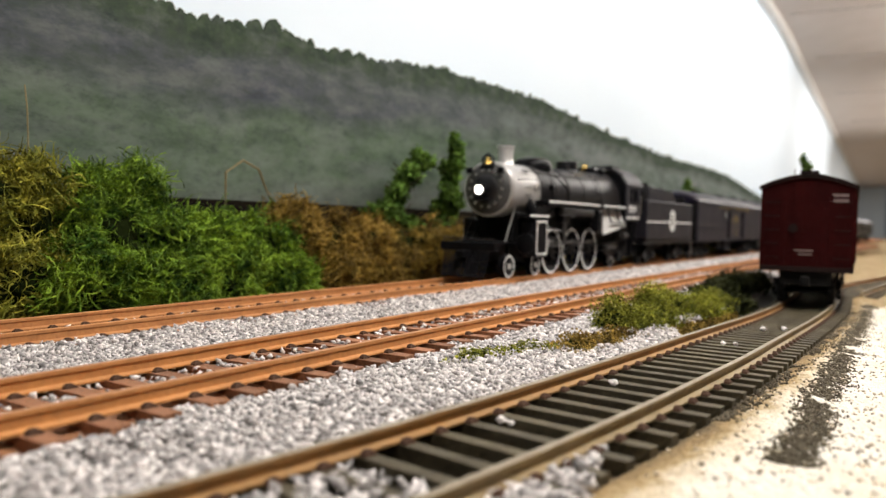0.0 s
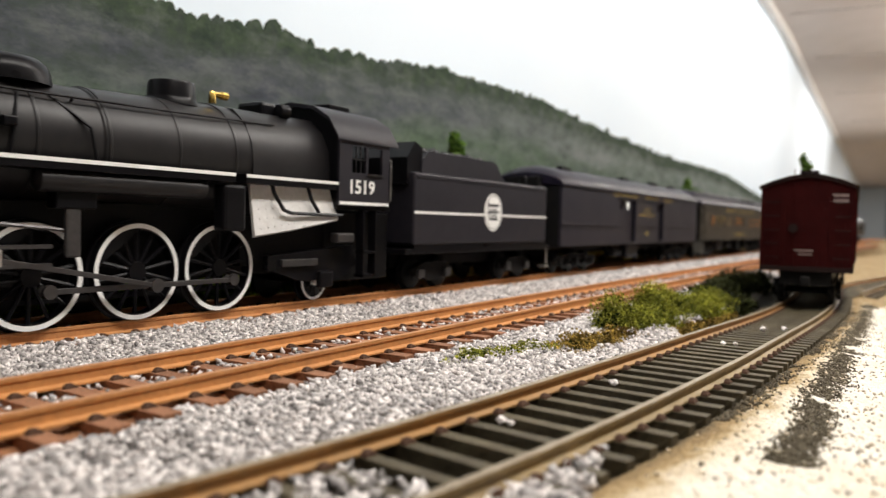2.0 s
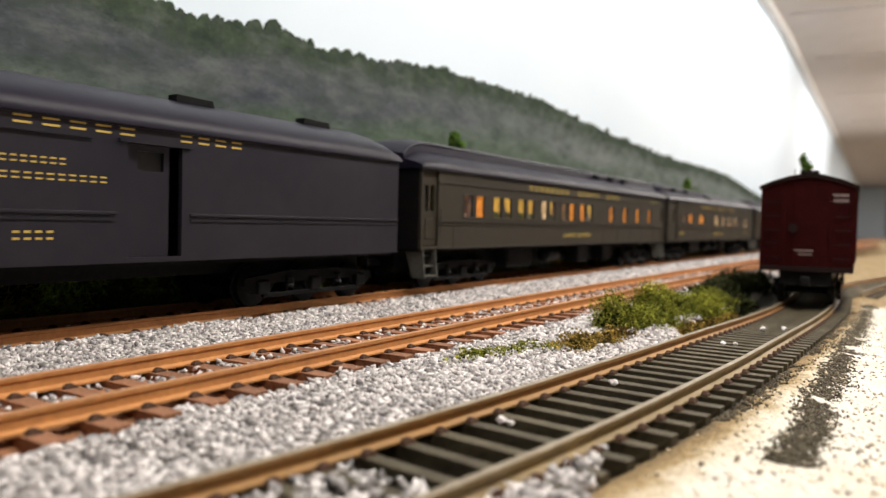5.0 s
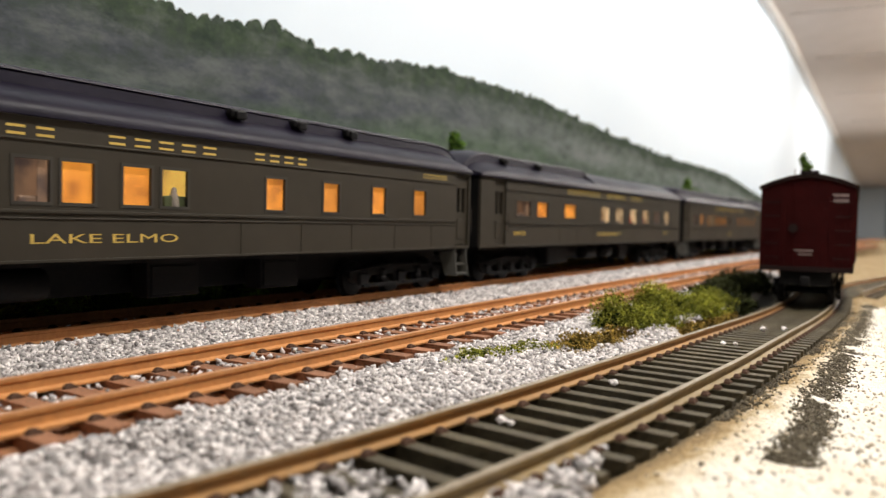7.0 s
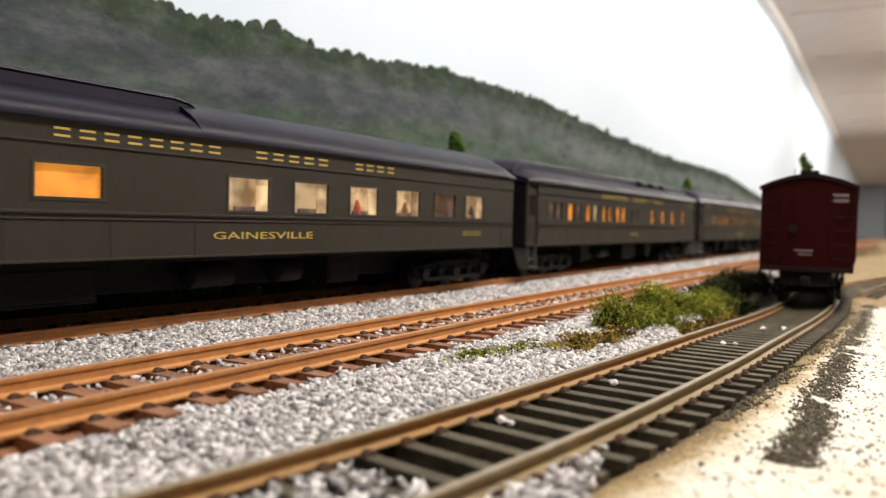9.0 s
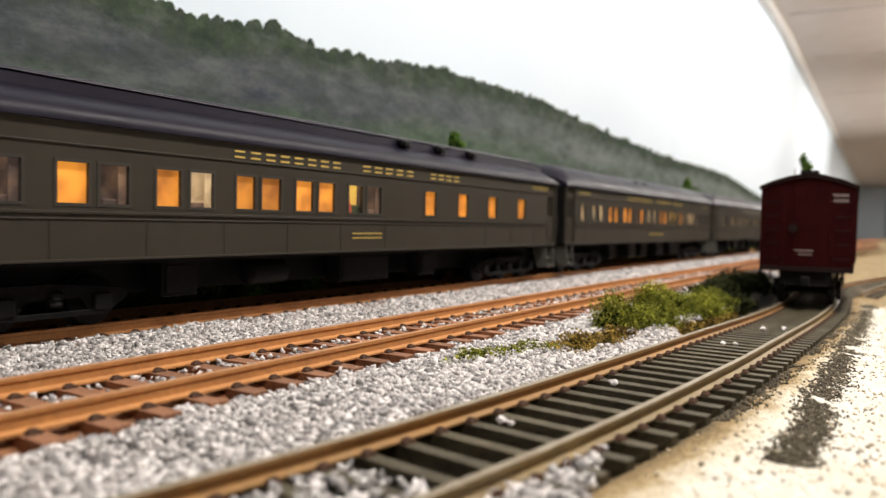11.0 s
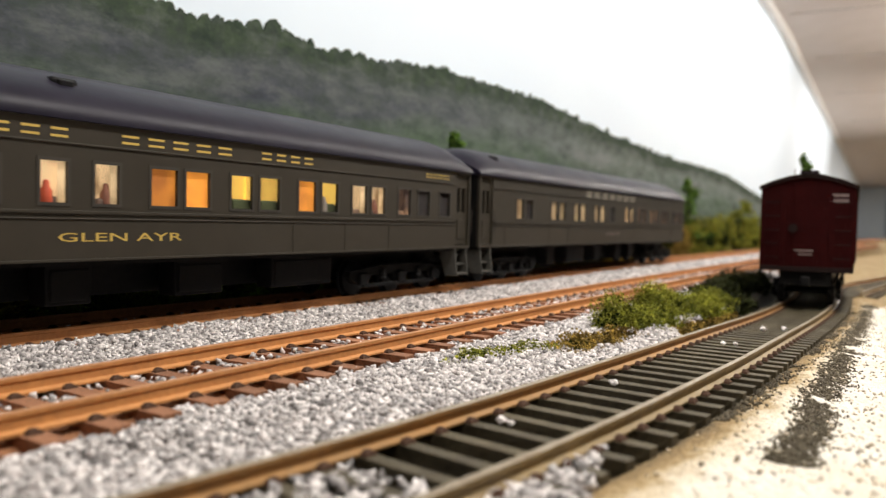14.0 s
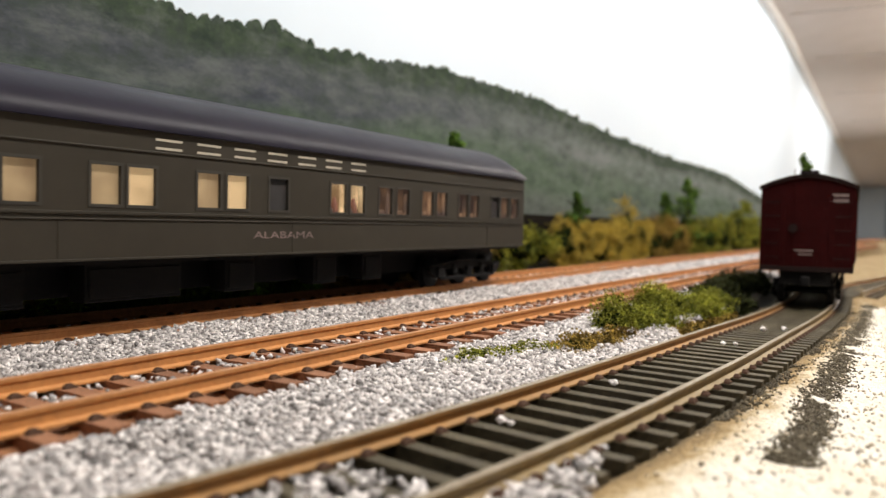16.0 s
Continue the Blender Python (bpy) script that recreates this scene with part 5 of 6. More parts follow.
def baggage_car():
    L = 226
    car = base("baggage_car", "charcoal baggage express car with sliding doors", "passenger car", "cars of the train")
    doors = [(74, 99.0), (136.5, 149.0)]
    bm = bmesh.new()
    side_wall(bm, 2.0, L - 1, 12.4, 39.2, [(a, b, 13.4, 35.4) for a, b in doors], -SIDE_Y, -SIDE_Y + 1.2)
    part("side_wall", bm, BAGGAGE, car)
    part("far_side_wall", boxed(1, L - 1, SIDE_Y - 1, SIDE_Y, 12.4, 39.2), BAGGAGE, car)
    # Ends likewise near black, holding the shade between cars in their colour.
    part("end_wall", boxed(2.0, 3.0, -SIDE_Y + 1.3, SIDE_Y - 1.1, 12.4, 39.2), UNDER, car)
    part("end_wall", boxed(L - 2, L - 1, -SIDE_Y + 1.3, SIDE_Y - 1.1, 12.4, 39.2), UNDER, car)
    part("floor", boxed(2.1, L - 2.1, -SIDE_Y + 1.3, SIDE_Y - 1.3, 11.6, 13.0), UNDER, car)
    for a, b in doors:
        hole = [(a + 3.5, a + 7.5, 30.4, 34.2), (b - 10.4, b - 4.0, 30.4, 34.2)] if b - a > 20 else [(a + 3, b - 3.5, 30.4, 34.2)]
        d = part("sliding_door", side_wall(bmesh.new(), a - 1, b - 2.2, 13.4, 35.4, hole, -SIDE_Y + 1.4, -SIDE_Y + 2.2), BAGGAGE, car)
        for h in hole:
            pane = part("pane", boxed(h[0], h[1], -SIDE_Y + 1.7, -SIDE_Y + 1.9, h[2], h[3]), GLASS, d)
            pane.visible_shadow = False
            part("shade", boxed(h[0] - 0.4, h[1] + 0.4, -SIDE_Y + 2.6, -SIDE_Y + 2.9, h[2] - 0.5, h[3] + 0.5), LIT_BULB if 80 < h[0] < 92 else DARK_IN, d)
        part("door_track", boxed(a - 2, b + 30 if b - a > 20 else b + 2, -SIDE_Y - 0.5, -SIDE_Y, 35.5, 36.1), BAGGAGE, car)
    for x0, x1 in ((2.0, 72), (101, 134), (151, L - 1)):
        part("belt_rail", boxed(x0, x1, -SIDE_Y - 0.35, -SIDE_Y + 0.02, 21.6, 22.2, bevel=0.08), BAGGAGE, car)
        part("belt_rail", boxed(x0, x1, -SIDE_Y - 0.25, -SIDE_Y + 0.02, 20.5, 20.8), BAGGAGE, car)
    part("eave_strip", boxed(1, L - 1, -SIDE_Y - 0.35, -SIDE_Y + 0.02, 38.4, 38.9), BAGGAGE, car)
    bm = bmesh.new()
    roof_mesh(bm, 1.2, L - 0.2, LOW_ARCH, 10, 10, 0.6)
    part("roof", bm, ROOF, car, smooth=True)
    for vx in (27, 108, 160, 200):
        bm = bmesh.new()
        prism(bm, [(vx - 5.4, 45.6), (vx - 5.2, 48.1), (vx + 4.6, 47.9), (vx + 5.4, 45.6)], -8.2, -5.2)
        part("roof_vent", bm, UNDER, car)
    company_name(car, (64.7, 100.7), (114.9, 137.8), (148.5, 164.8), 36.7, 38.2)
    for x0, x1, z0, z1 in ((112.7, 124, 30.2, 31.4), (104.6, 132, 27.4, 28.6), (114.8, 121.8, 17.0, 18.6)):
        letter_bars("small_lettering", [(x0, x1, 4 if x1 - x0 < 8 else 7 if x1 - x0 < 20 else 14)], YARD, z0, z1, GOLD, car, "small gold lettering")
    six_wheel_truck(car, 31)
    six_wheel_truck(car, L - 31)
    part("centre_sill", boxed(4, L - 4, -5, 5, 8.2, 11.6), UNDER, car)
    part("equipment_box", boxed(96, 114, -14, -7.5, 4.6, 11.8, bevel=0.3), TENDER, car)
    part("air_tank", turned((78, -10.5, 8.4), [(1.5, 0), (2.9, 0.8), (2.9, 12), (1.5, 13)], axis="x", seg=14), UNDER, car, smooth=True)
    diaphragm(car, -2.6, 2.0)
    diaphragm(car, L - 1.0, L + 2.6)
    part("coupler", boxed(-4.6, 2, -1.3, 1.3, 7.2, 9.8, bevel=0.4), UNDER, car)
    return car


BAG = baggage_car()


def tender():
    car = base("tender", "black locomotive tender with a white stripe and round emblem", "tender", "cars of the train")
    L, W = 94.2, 17.2
    bm = bmesh.new()
    box(bm, -0.8, L, -W, W, 14.4, 36.6, bevel=0.7)
    part("tank", bm, TENDER, car)
    bm = bmesh.new()
    prism(bm, [(5, 36.2), (5.5, 40.5), (9, 43.6), (51, 43.6), (54, 42.8), (57, 39.5), (61, 36.2)], -W + 1.6, W - 1.6)
    part("coal_bunker", bm, TENDER, car)
    bm = bmesh.new()
    prism(bm, [(-2, 33), (-2, 41), (2, 46), (6, 44.5), (6, 33)], -W + 2, W - 2)
    part("front_bulkhead", bm, BLACK, car)
    r = np.random.default_rng(3)
    pts = np.stack([r.uniform(8, 50, 500), r.uniform(-14, 14, 500), np.zeros(500)], 1)
    pts[:, 2] = 43.0 + 1.6 * np.cos(pts[:, 1] / 14 * 1.4)
    ob = stones("coal_load", pts, r.uniform(0.7, 1.4, 500), COAL, "")
    ob.parent = car
    del ob["category"]
    part("water_hatch", turned((76, 0, 36.4), [(4, 0), (4.2, 2.2), (3.2, 3.0)], seg=20), BLACK, car, smooth=True)
    part("rear_rail", bar([(L - 1, -8, 36.5), (L - 1, -8, 40.5), (L - 1, -6.5, 41.6), (L - 1, -5, 40.5), (L - 1, -5, 36.5)], 0.45), BLACK, car)
    part("deck", boxed(-4, L + 5, -W + 0.6, W - 0.6, 11.6, 13.2, bevel=0.2), BLACK, car)
    part("lower_band", boxed(0.4, L - 0.4, -W + 0.5, W - 0.5, 13.1, 14.5), BLACK, car)
    part("top_bead", boxed(0.5, L - 0.5, -W - 0.25, -W + 0.2, 35.0, 35.5), TENDER, car)
    part("stripe", boxed(-0.5, 42.2, -W - 0.08, -W + 0.05, 24.0, 24.75), WHITE, car, "thin white stripe")
    part("stripe", boxed(55.6, L - 0.3, -W - 0.08, -W + 0.05, 24.0, 24.75), WHITE, car, "thin white stripe")
    e = part("emblem", turned((48.9, -W - 0.02, 25.4), [(0.3, -0.08), (6.6, -0.08), (6.6, 0.05), (0.3, 0.05)], axis="y", seg=48), WHITE, car, "round white emblem")
    bm = bmesh.new()
    for k in range(48):
        a0, a1 = 2 * math.pi * k / 48, 2 * math.pi * (k + 1) / 48
        q = [(48.9 + rr * math.cos(a), -W - 0.14, 25.4 + rr * math.sin(a)) for rr, a in ((5.7, a0), (5.7, a1), (6.0, a1), (6.0, a0))]
        bm.faces.new([bm.verts.new(p) for p in q])
    part("emblem_ring", bm, BLACK, e)
    for x0, x1, z0, z1 in ((45.2, 52.6, 27.4, 28.3), (45.6, 52.6, 25.0, 25.9), (45.8, 51.9, 22.6, 23.5), (44.9, 45.5, 23.6, 29.3), (46.6, 51.2, 26.3, 26.7), (46.6, 51.2, 24.0, 24.4)):
        part("emblem_bar", boxed(x0, x1, -W - 0.16, -W - 0.1, z0, z1), BLACK, e)
    for cx in (18, 78):
        for dx in (-8, 8):
            SPINNERS.append((wheelset(car, cx + dx, 5.2), cx + dx, 0.0, 5.2, 1))
        for sd in (-1, 1):
            bm = bmesh.new()
            prism(bm, [(cx - 12, 6.6), (cx - 11, 4.4), (cx - 6, 4.0), (cx - 3, 2.6), (cx + 3, 2.6), (cx + 6, 4.0), (cx + 11, 4.4), (cx + 12, 6.6), (cx + 5, 8.6), (cx - 5, 8.6)], sd * 10.6, sd * 12.2)
            part("truck_frame", bm, UNDER, car)
            for dx in (-8, 8):
                part("journal_box", boxed(cx + dx - 1.7, cx + dx + 1.7, min(sd * 11, sd * 13.4), max(sd * 11, sd * 13.4), 3.6, 6.8, bevel=0.4), ROD, car)
    part("underframe", boxed(2, L - 2, -6, 6, 7, 11.7), UNDER, car)
    part("rear_step", boxed(L + 1, L + 5, -W + 0.6, -W + 4, 4, 4.6), STEEL, car)
    part("step_hanger", bar([(L + 3, -W + 1, 4.3), (L + 3, -W + 1, 12)], 0.3), STEEL, car)
    part("coupler", boxed(L + 2, L + 9, -1.3, 1.3, 7.2, 9.8, bevel=0.4), UNDER, car)
    return car


TEND = tender()


def driver(loco, r):
    """A spoked driving wheel with a white tyre."""
    wheel = part("driving_wheel", turned((0, 0, 0), [(0.8, -1.0), (2.0, -1.0), (2.2, 0.6), (0.8, 0.6)], axis="y", seg=20), BLACK, loco, smooth=True)
    bm = bmesh.new()
    prof = [(r - 1.3, -1.0), (r - 0.15, -1.1), (r, -0.9), (r, 0.5), (r + 0.55, 0.7), (r + 0.55, 1.2), (r - 1.3, 1.2)]
    rings = []
    for k in range(48):
        a = 2 * math.pi * k / 48
        rings.append([bm.verts.new((q * math.cos(a), yy, q * math.sin(a))) for q, yy in prof])
    for k in range(48):
        p, q = rings[k], rings[(k + 1) % 48]
        for j in range(len(prof)):
            bm.faces.new((p[j], p[(j + 1) % len(prof)], q[(j + 1) % len(prof)], q[j]))
    tyre = part("tyre", bm, BLACK, wheel, smooth=True)
    bm = bmesh.new()
    for k in range(48):
        a0, a1 = 2 * math.pi * k / 48, 2 * math.pi * (k + 1) / 48
        bm.faces.new([bm.verts.new((q * math.cos(a), -1.16, q * math.sin(a))) for q, a in ((r - 1.05, a0), (r - 0.1, a0), (r - 0.1, a1), (r - 1.05, a1))])
    part("white_rim", bm, WHITE, wheel, "white-painted tyre rim")
    for k in range(14):
        a = 2 * math.pi * k / 14 + 0.2
        d = Vector((math.cos(a), 0, math.sin(a)))
        part("spoke", bar([d * 1.6 + Vector((0, -0.3, 0)), d * (r - 1.1) + Vector((0, -0.3, 0))], 0.42, 6), BLACK, wheel)
    bm = bmesh.new()
    arc = [(r - 1.2) * Vector((math.cos(a), 0, math.sin(a))) for a in np.linspace(math.pi - 0.75, math.pi + 0.75, 9)]
    loft(bm, [[(p.x, -0.9, p.z) for p in arc], [(p.x, 0.5, p.z) for p in arc]])
    part("counterweight", bm, BLACK, wheel)
    part("crank_pin", turned((3.6, -1.6, 0), [(0.9, -1.2), (1.0, 0.8)], axis="y", seg=12), STEEL, wheel)
    return wheel


def locomotive():
    loco = base("locomotive", "black steam locomotive with a silver smokebox, white-rimmed wheels and lit headlamp", "locomotive", "cars of the train")
    BZ = 35.2
    # boiler
    part("smokebox", turned((23, 0, BZ), [(9.6, -1.2), (10.9, -0.9), (11.3, 0), (11.3, 1.2), (11.1, 1.5), (11.1, 22.6), (11.35, 22.8), (11.35, 24.2)], axis="x", seg=56), SILVER, loco, "silver-painted smokebox", smooth=True)
    front = part("smokebox_front", turned((22.2, 0, BZ), [(6.2, -2.4), (8.0, -2.0), (9.8, -0.6), (10.4, 0), (10.4, 0.8)], axis="x", seg=48), FRONT_GREY, loco, "dull grey smokebox front", smooth=True)
    part("smokebox_door", turned((20.2, 0, BZ), [(1.5, -1.6), (4.4, -1.1), (5.9, -0.3), (6.3, 0.4)], axis="x", seg=40), GREY_BLACK, front, smooth=True)
    for k in range(14):
        a = 2 * math.pi * k / 14
        part("door_clamp", boxed(19.6, 21.2, 7.3 * math.cos(a) - 0.5, 7.3 * math.cos(a) + 0.5, BZ + 7.3 * math.sin(a) - 0.5, BZ + 7.3 * math.sin(a) + 0.5, bevel=0.15), STEEL, front)
    part("headlamp", turned((14.6, 0, 34.6), [(0.5, 0), (2.3, 0), (2.5, 0.4), (2.5, 1.2), (2.2, 1.6), (2.1, 4.5), (1.6, 5.4)], axis="x", seg=28), BLACK, loco, smooth=True)
    part("headlamp_lens", turned((14.5, 0, 34.6), [(0.3, -0.5), (1.2, -0.35), (1.75, 0), (1.75, 0.1)], axis="x", seg=24), LENS, loco, "glowing white headlamp lens", smooth=True)
    part("headlamp_bracket", boxed(15, 22, -2.4, 2.4, 30.6, 31.8, bevel=0.2), BLACK, loco)
    part("number_lamp", boxed(18.2, 20.4, -8.2, -5.8, 41.2, 43.6, bevel=0.4), BLACK, loco)
    part("number_lamp", boxed(18.2, 20.4, 5.8, 8.2, 41.2, 43.6, bevel=0.4), BLACK, loco)
    part("bell", turned((21.5, 0, 44.9), [(1.9, 0), (1.7, 0.7), (1.25, 1.8), (1.1, 2.8), (0.5, 3.3)], seg=24), BRASS, loco, "polished brass bell", smooth=True)
    part("bell_yoke", bar([(21.5, -2.4, 44), (21.5, -2.4, 47.5), (21.5, 0, 49.2), (21.5, 2.4, 47.5), (21.5, 2.4, 44)], 0.5), BLACK, loco)
    part("bell_stand", boxed(19.8, 23.4, -2.9, 2.9, 43.0, 44.4, bevel=0.2), BLACK, loco)
    part("chimney", turned((36.4, 0, 45.2), [(4.6, 0), (3.6, 1.0), (3.1, 2.0), (3.1, 7.3), (3.5, 7.7), (3.5, 8.5), (2.5, 8.5), (2.4, 4)], seg=36), SILVER, loco, "silver-painted chimney", smooth=True)
    part("boiler", turned((47.2, 0, BZ), [(11.4, 0), (11.6, 0.4), (11.7, 28), (12.0, 28.3), (12.9, 55), (13.2, 60), (13.2, 94)], axis="x", seg=56), GREY_BLACK, loco, smooth=True)
    for bx, br in ((47.6, 11.75), (62, 11.85), (76, 12.15), (92, 12.7), (107, 13.35)):
        part("boiler_band", turned((bx, 0, BZ), [(br - 0.02, 0), (br + 0.06, 0.1), (br + 0.06, 0.6), (br - 0.02, 0.7)], axis="x", seg=56), GREY_BLACK, loco, smooth=True)
    part("sand_dome", turned((61.5, 0, 45.5), [(8.8, 0), (8.6, 2.0), (8.0, 3.6), (6.5, 4.8), (4.0, 5.3)], seg=36), BLACK, loco, smooth=True)
    part("steam_dome", turned((99.5, 0, 46.5), [(6.6, 0), (5.6, 1.2), (5.3, 2.2), (5.2, 5.0), (4.9, 5.6), (3.0, 5.9)], seg=36), BLACK, loco, smooth=True)
    part("whistle", turned((106.4, -5.4, 50.2), [(0.4, 0), (0.7, 0.2), (0.7, 2.6), (1.0, 2.7), (1.0, 4.4), (0.4, 4.7)], axis="x", seg=14), BRASS, loco, "brass whistle", smooth=True)
    part("safety_valve", turned((106.5, -5.5, 48.0), [(0.9, 0), (0.8, 2.2), (0.5, 2.8)], seg=12), BRASS, loco, smooth=True)
    part("turret", boxed(123, 130.5, -4.5, 4.5, 47.2, 51.2, bevel=1.0), BLACK, loco)
    part("generator", turned((126.8, -6.4, 49), [(1.6, 0), (1.9, 0.5), (1.9, 3.0), (1.2, 3.6)], axis="x", seg=16), BLACK, loco, smooth=True)
    # firebox
    bm = bmesh.new()
    fire = [(-13.4, 22), (-13.6, 34), (-13.0, 39), (-10.6, 43.8), (-6.4, 47.4), (0, 48.6), (6.4, 47.4), (10.6, 43.8), (13.0, 39), (13.6, 34), (13.4, 22)]
    loft(bm, [[(112, y, z) for y, z in fire], [(139.2, y, z + 0.5) for y, z in fire]])
    part("firebox", bm, GREY_BLACK, loco, smooth=True)
    bm = bmesh.new()
    top = [(111, 29.6), (122, 29.6), (131, 29.6), (139, 29.6)]
    low = [(110.5, 17.4), (122, 18.8), (131, 20.2), (140, 21.6)]
    loft(bm, [[(a, -13.5, z), (b, -16.0, w), (b, -15.2, w - 0.4), (a, -12.7, z)] for (a, z), (b, w) in zip(top, low)])
    side = part("ash_pan_side", bm, SILVER_SIDE, loco, "bright silver firebox side")
    bm = bmesh.new()
    for i in range(12):
        for j in range(5):
            u, v = 0.06 + 0.08 * i, 0.12 + 0.19 * j
            x = 111 + 28 * u
            z = 29.6 - v * (12.2 - 4.2 * u)
            lathe(bm, (x, -13.52 - 2.5 * v, z), [(0.2, 0.1), (0.18, -0.12), (0.08, -0.2)], axis="y", seg=6)
    part("rivet_rows", bm, SILVER_SIDE, side)
    part("pipe", bar([(116.5, -15.0, 30.3), (116.8, -15.6, 27.5), (119.5, -16.2, 23.6), (122, -16.3, 22.9), (141, -16.2, 22.7)], 0.5), BLACK, loco)
    part("pipe", bar([(129, -15.0, 30), (129.6, -15.8, 26.5), (132, -16.2, 23.4)], 0.5), BLACK, loco)
    # handrails and running board
    part("handrail", bar([(33, -9.3, 43.2), (60, -9.6, 43.4), (92, -10.4, 43.8), (121, -10.8, 44.4)], 0.26), BLACK, loco)
    for x in (38, 48, 70, 90, 110):
        part("rail_post", bar([(x, -9.4, 43.4), (x, -8.2, 42.4)], 0.3), BLACK, loco)
    part("grab_rail", bar([(24, -12.3, 39), (34, -12.3, 39.6), (45, -12.0, 40)], 0.24), BLACK, loco)
    rb = part("running_board", boxed(44.5, 104, -16.6, -10.2, 29.4, 31.6, bevel=0.15), BLACK, loco)
    part("white_edge", boxed(44.6, 103.8, -16.75, -16.5, 30.75, 31.5), WHITE, rb)
    rb = part("running_board", boxed(107, 141.5, -16.6, -12.2, 29.4, 31.6, bevel=0.15), BLACK, loco)
    part("white_edge", boxed(107.2, 141.4, -16.75, -16.5, 30.75, 31.5), WHITE, rb)
    part("far_running_board", boxed(44.5, 141.5, 10.2, 16.6, 29.4, 31.6), BLACK, loco)
    rb = part("cylinder_board", boxed(26.4, 44.4, -16.8, -9.5, 24.0, 25.4, bevel=0.15), BLACK, loco)
    part("white_edge", boxed(26.5, 44.3, -16.95, -16.7, 24.55, 25.3), WHITE, rb)
    part("air_tank", turned((60, -14, 27.6), [(1.0, 0), (2.1, 0.6), (2.2, 1.2), (2.2, 36), (2.1, 36.8), (1.0, 37.4)], axis="x", seg=18), GREY_BLACK, loco, smooth=True)
    part("air_pump", boxed(101, 107.5, -16.4, -12.5, 18.5, 29.0, bevel=0.8), BLACK, loco)
    part("sand_pipe", bar([(60, -8.4, 43.5), (58, -11.9, 38), (57, -12.4, 31)], 0.35), BLACK, loco)
    part("sand_pipe", bar([(66, -8.4, 43.5), (72, -12.2, 38), (73, -12.9, 31)], 0.35), BLACK, loco)
    part("check_valve", boxed(55.5, 58.0, -13.2, -11.2, 36.5, 38.3, bevel=0.3), BLACK, loco)
    part("plate", boxed(41.2, 44.6, -11.7, -10.9, 35.4, 37.6, bevel=0.2), STEEL, loco)
    for z in (36.4, 33.2):
        part("hinge_strip", boxed(33.5, 38.5, -11.5, -10.9, z, z + 0.3), BLACK, loco)
    # frame, cylinders, pilot
    part("frame", boxed(30, 150, -5.5, 5.5, 7.5, 24, bevel=0.3), UNDER, loco)
    part("front_frame", boxed(8, 30, -4.5, 4.5, 6.5, 13, bevel=0.3), UNDER, loco)
    part("boiler_cradle", boxed(30, 46, -9.5, 9.5, 14, 26.5, bevel=0.8), UNDER, loco)
    for sd in (-1, 1):
        part("cylinder", turned((31.5, sd * 12.6, 13.6), [(2.0, -1.0), (4.0, -0.6), (4.4, 0), (4.4, 12.4), (4.0, 13), (2, 13.4)], axis="x", seg=28), BLACK, loco, smooth=True)
        part("valve_chest", turned((32, sd * 12.6, 20.6), [(1.6, -1.4), (2.9, -1), (3.1, 0), (3.1, 11.4), (2.9, 12.4), (1.6, 12.8)], axis="x", seg=24), BLACK, loco, smooth=True)
        jacket = part("cylinder_jacket", boxed(31.6, 43.4, min(sd * 9.5, sd * 17.0), max(sd * 9.5, sd * 17.0), 8.2, 23.6, bevel=1.0), BLACK, loco)
        for x0, x1, z0, z1 in ((32.4, 42.2, 22.3, 22.9), (32.4, 42.2, 9.3, 9.9), (32.4, 33.0, 9.9, 22.3), (41.6, 42.2, 9.9, 22.3)):
            part("white_lining", boxed(x0, x1, sd * 17.02 - 0.06, sd * 17.02 + 0.06, z0, z1), WHITE, jacket)
        part("steam_pipe", bar([(39, sd * 8.5, 32), (40, sd * 10.8, 27.5), (40, sd * 12, 22.5)], 2.3, 12), BLACK, loco)
        part("pilot_brace", bar([(28.4, sd * 9, 28), (19.5, sd * 9.6, 14.2)], 0.35), STEEL if sd < 0 else BLACK, loco)
        part("pilot_brace", bar([(31, sd * 8, 25), (25, sd * 9.6, 14.2)], 0.4), BLACK, loco)
    part("pilot_beam", boxed(6.5, 10.5, -12, 12, 11, 14.2, bevel=0.3), BLACK, loco)
    part("front_deck", boxed(9, 30, -10, 10, 13.4, 14.2), BLACK, loco)
    part("deck_rail", bar([(7, -11, 14), (7, -11, 15.6), (7, 11, 15.6), (7, 11, 14)], 0.2), ROD, loco)
    for k in range(13):
        y = -9.6 + 1.6 * k
        tip = abs(y) * 0.3
        part("pilot_bar", bar([(7.0, y, 11.4), (1.0 + tip, y * 0.95, 1.6)], 0.45, 5), BLACK, loco)
    part("pilot_foot", bar([(3.9, -9.2, 1.5), (0.8, 0, 1.5), (3.9, 9.2, 1.5)], 0.5), BLACK, loco)
    part("coupler", boxed(1, 8, -1.4, 1.4, 8.2, 11, bevel=0.4), BLACK, loco)
    part("air_hose", bar([(6.2, -4, 11), (5, -4, 7), (6, -4, 4)], 0.4), BLACK, loco)
    # cab
    bm = bmesh.new()
    side_wall(bm, 139, 161, 25.4, 43.4, [(144.2, 150.2, 34.4, 41.6), (151.2, 157.6, 34.4, 41.6)], -16.9, -16.1)
    part("cab_side", bm, TENDER, loco)
    part("far_cab_side", boxed(139, 161, 16.1, 16.9, 25.4, 43.4), TENDER, loco)
    cab = [(-16.0, 25.4), (-16.0, 43.2), (-13, 47.8), (-8, 50.8), (0, 52.0), (8, 50.8), (13, 47.8), (16.0, 43.2), (16.0, 25.4)]
    bm = bmesh.new()
    loft(bm, [[(139.1, y, z) for y, z in cab], [(140.0, y, z) for y, z in cab]])
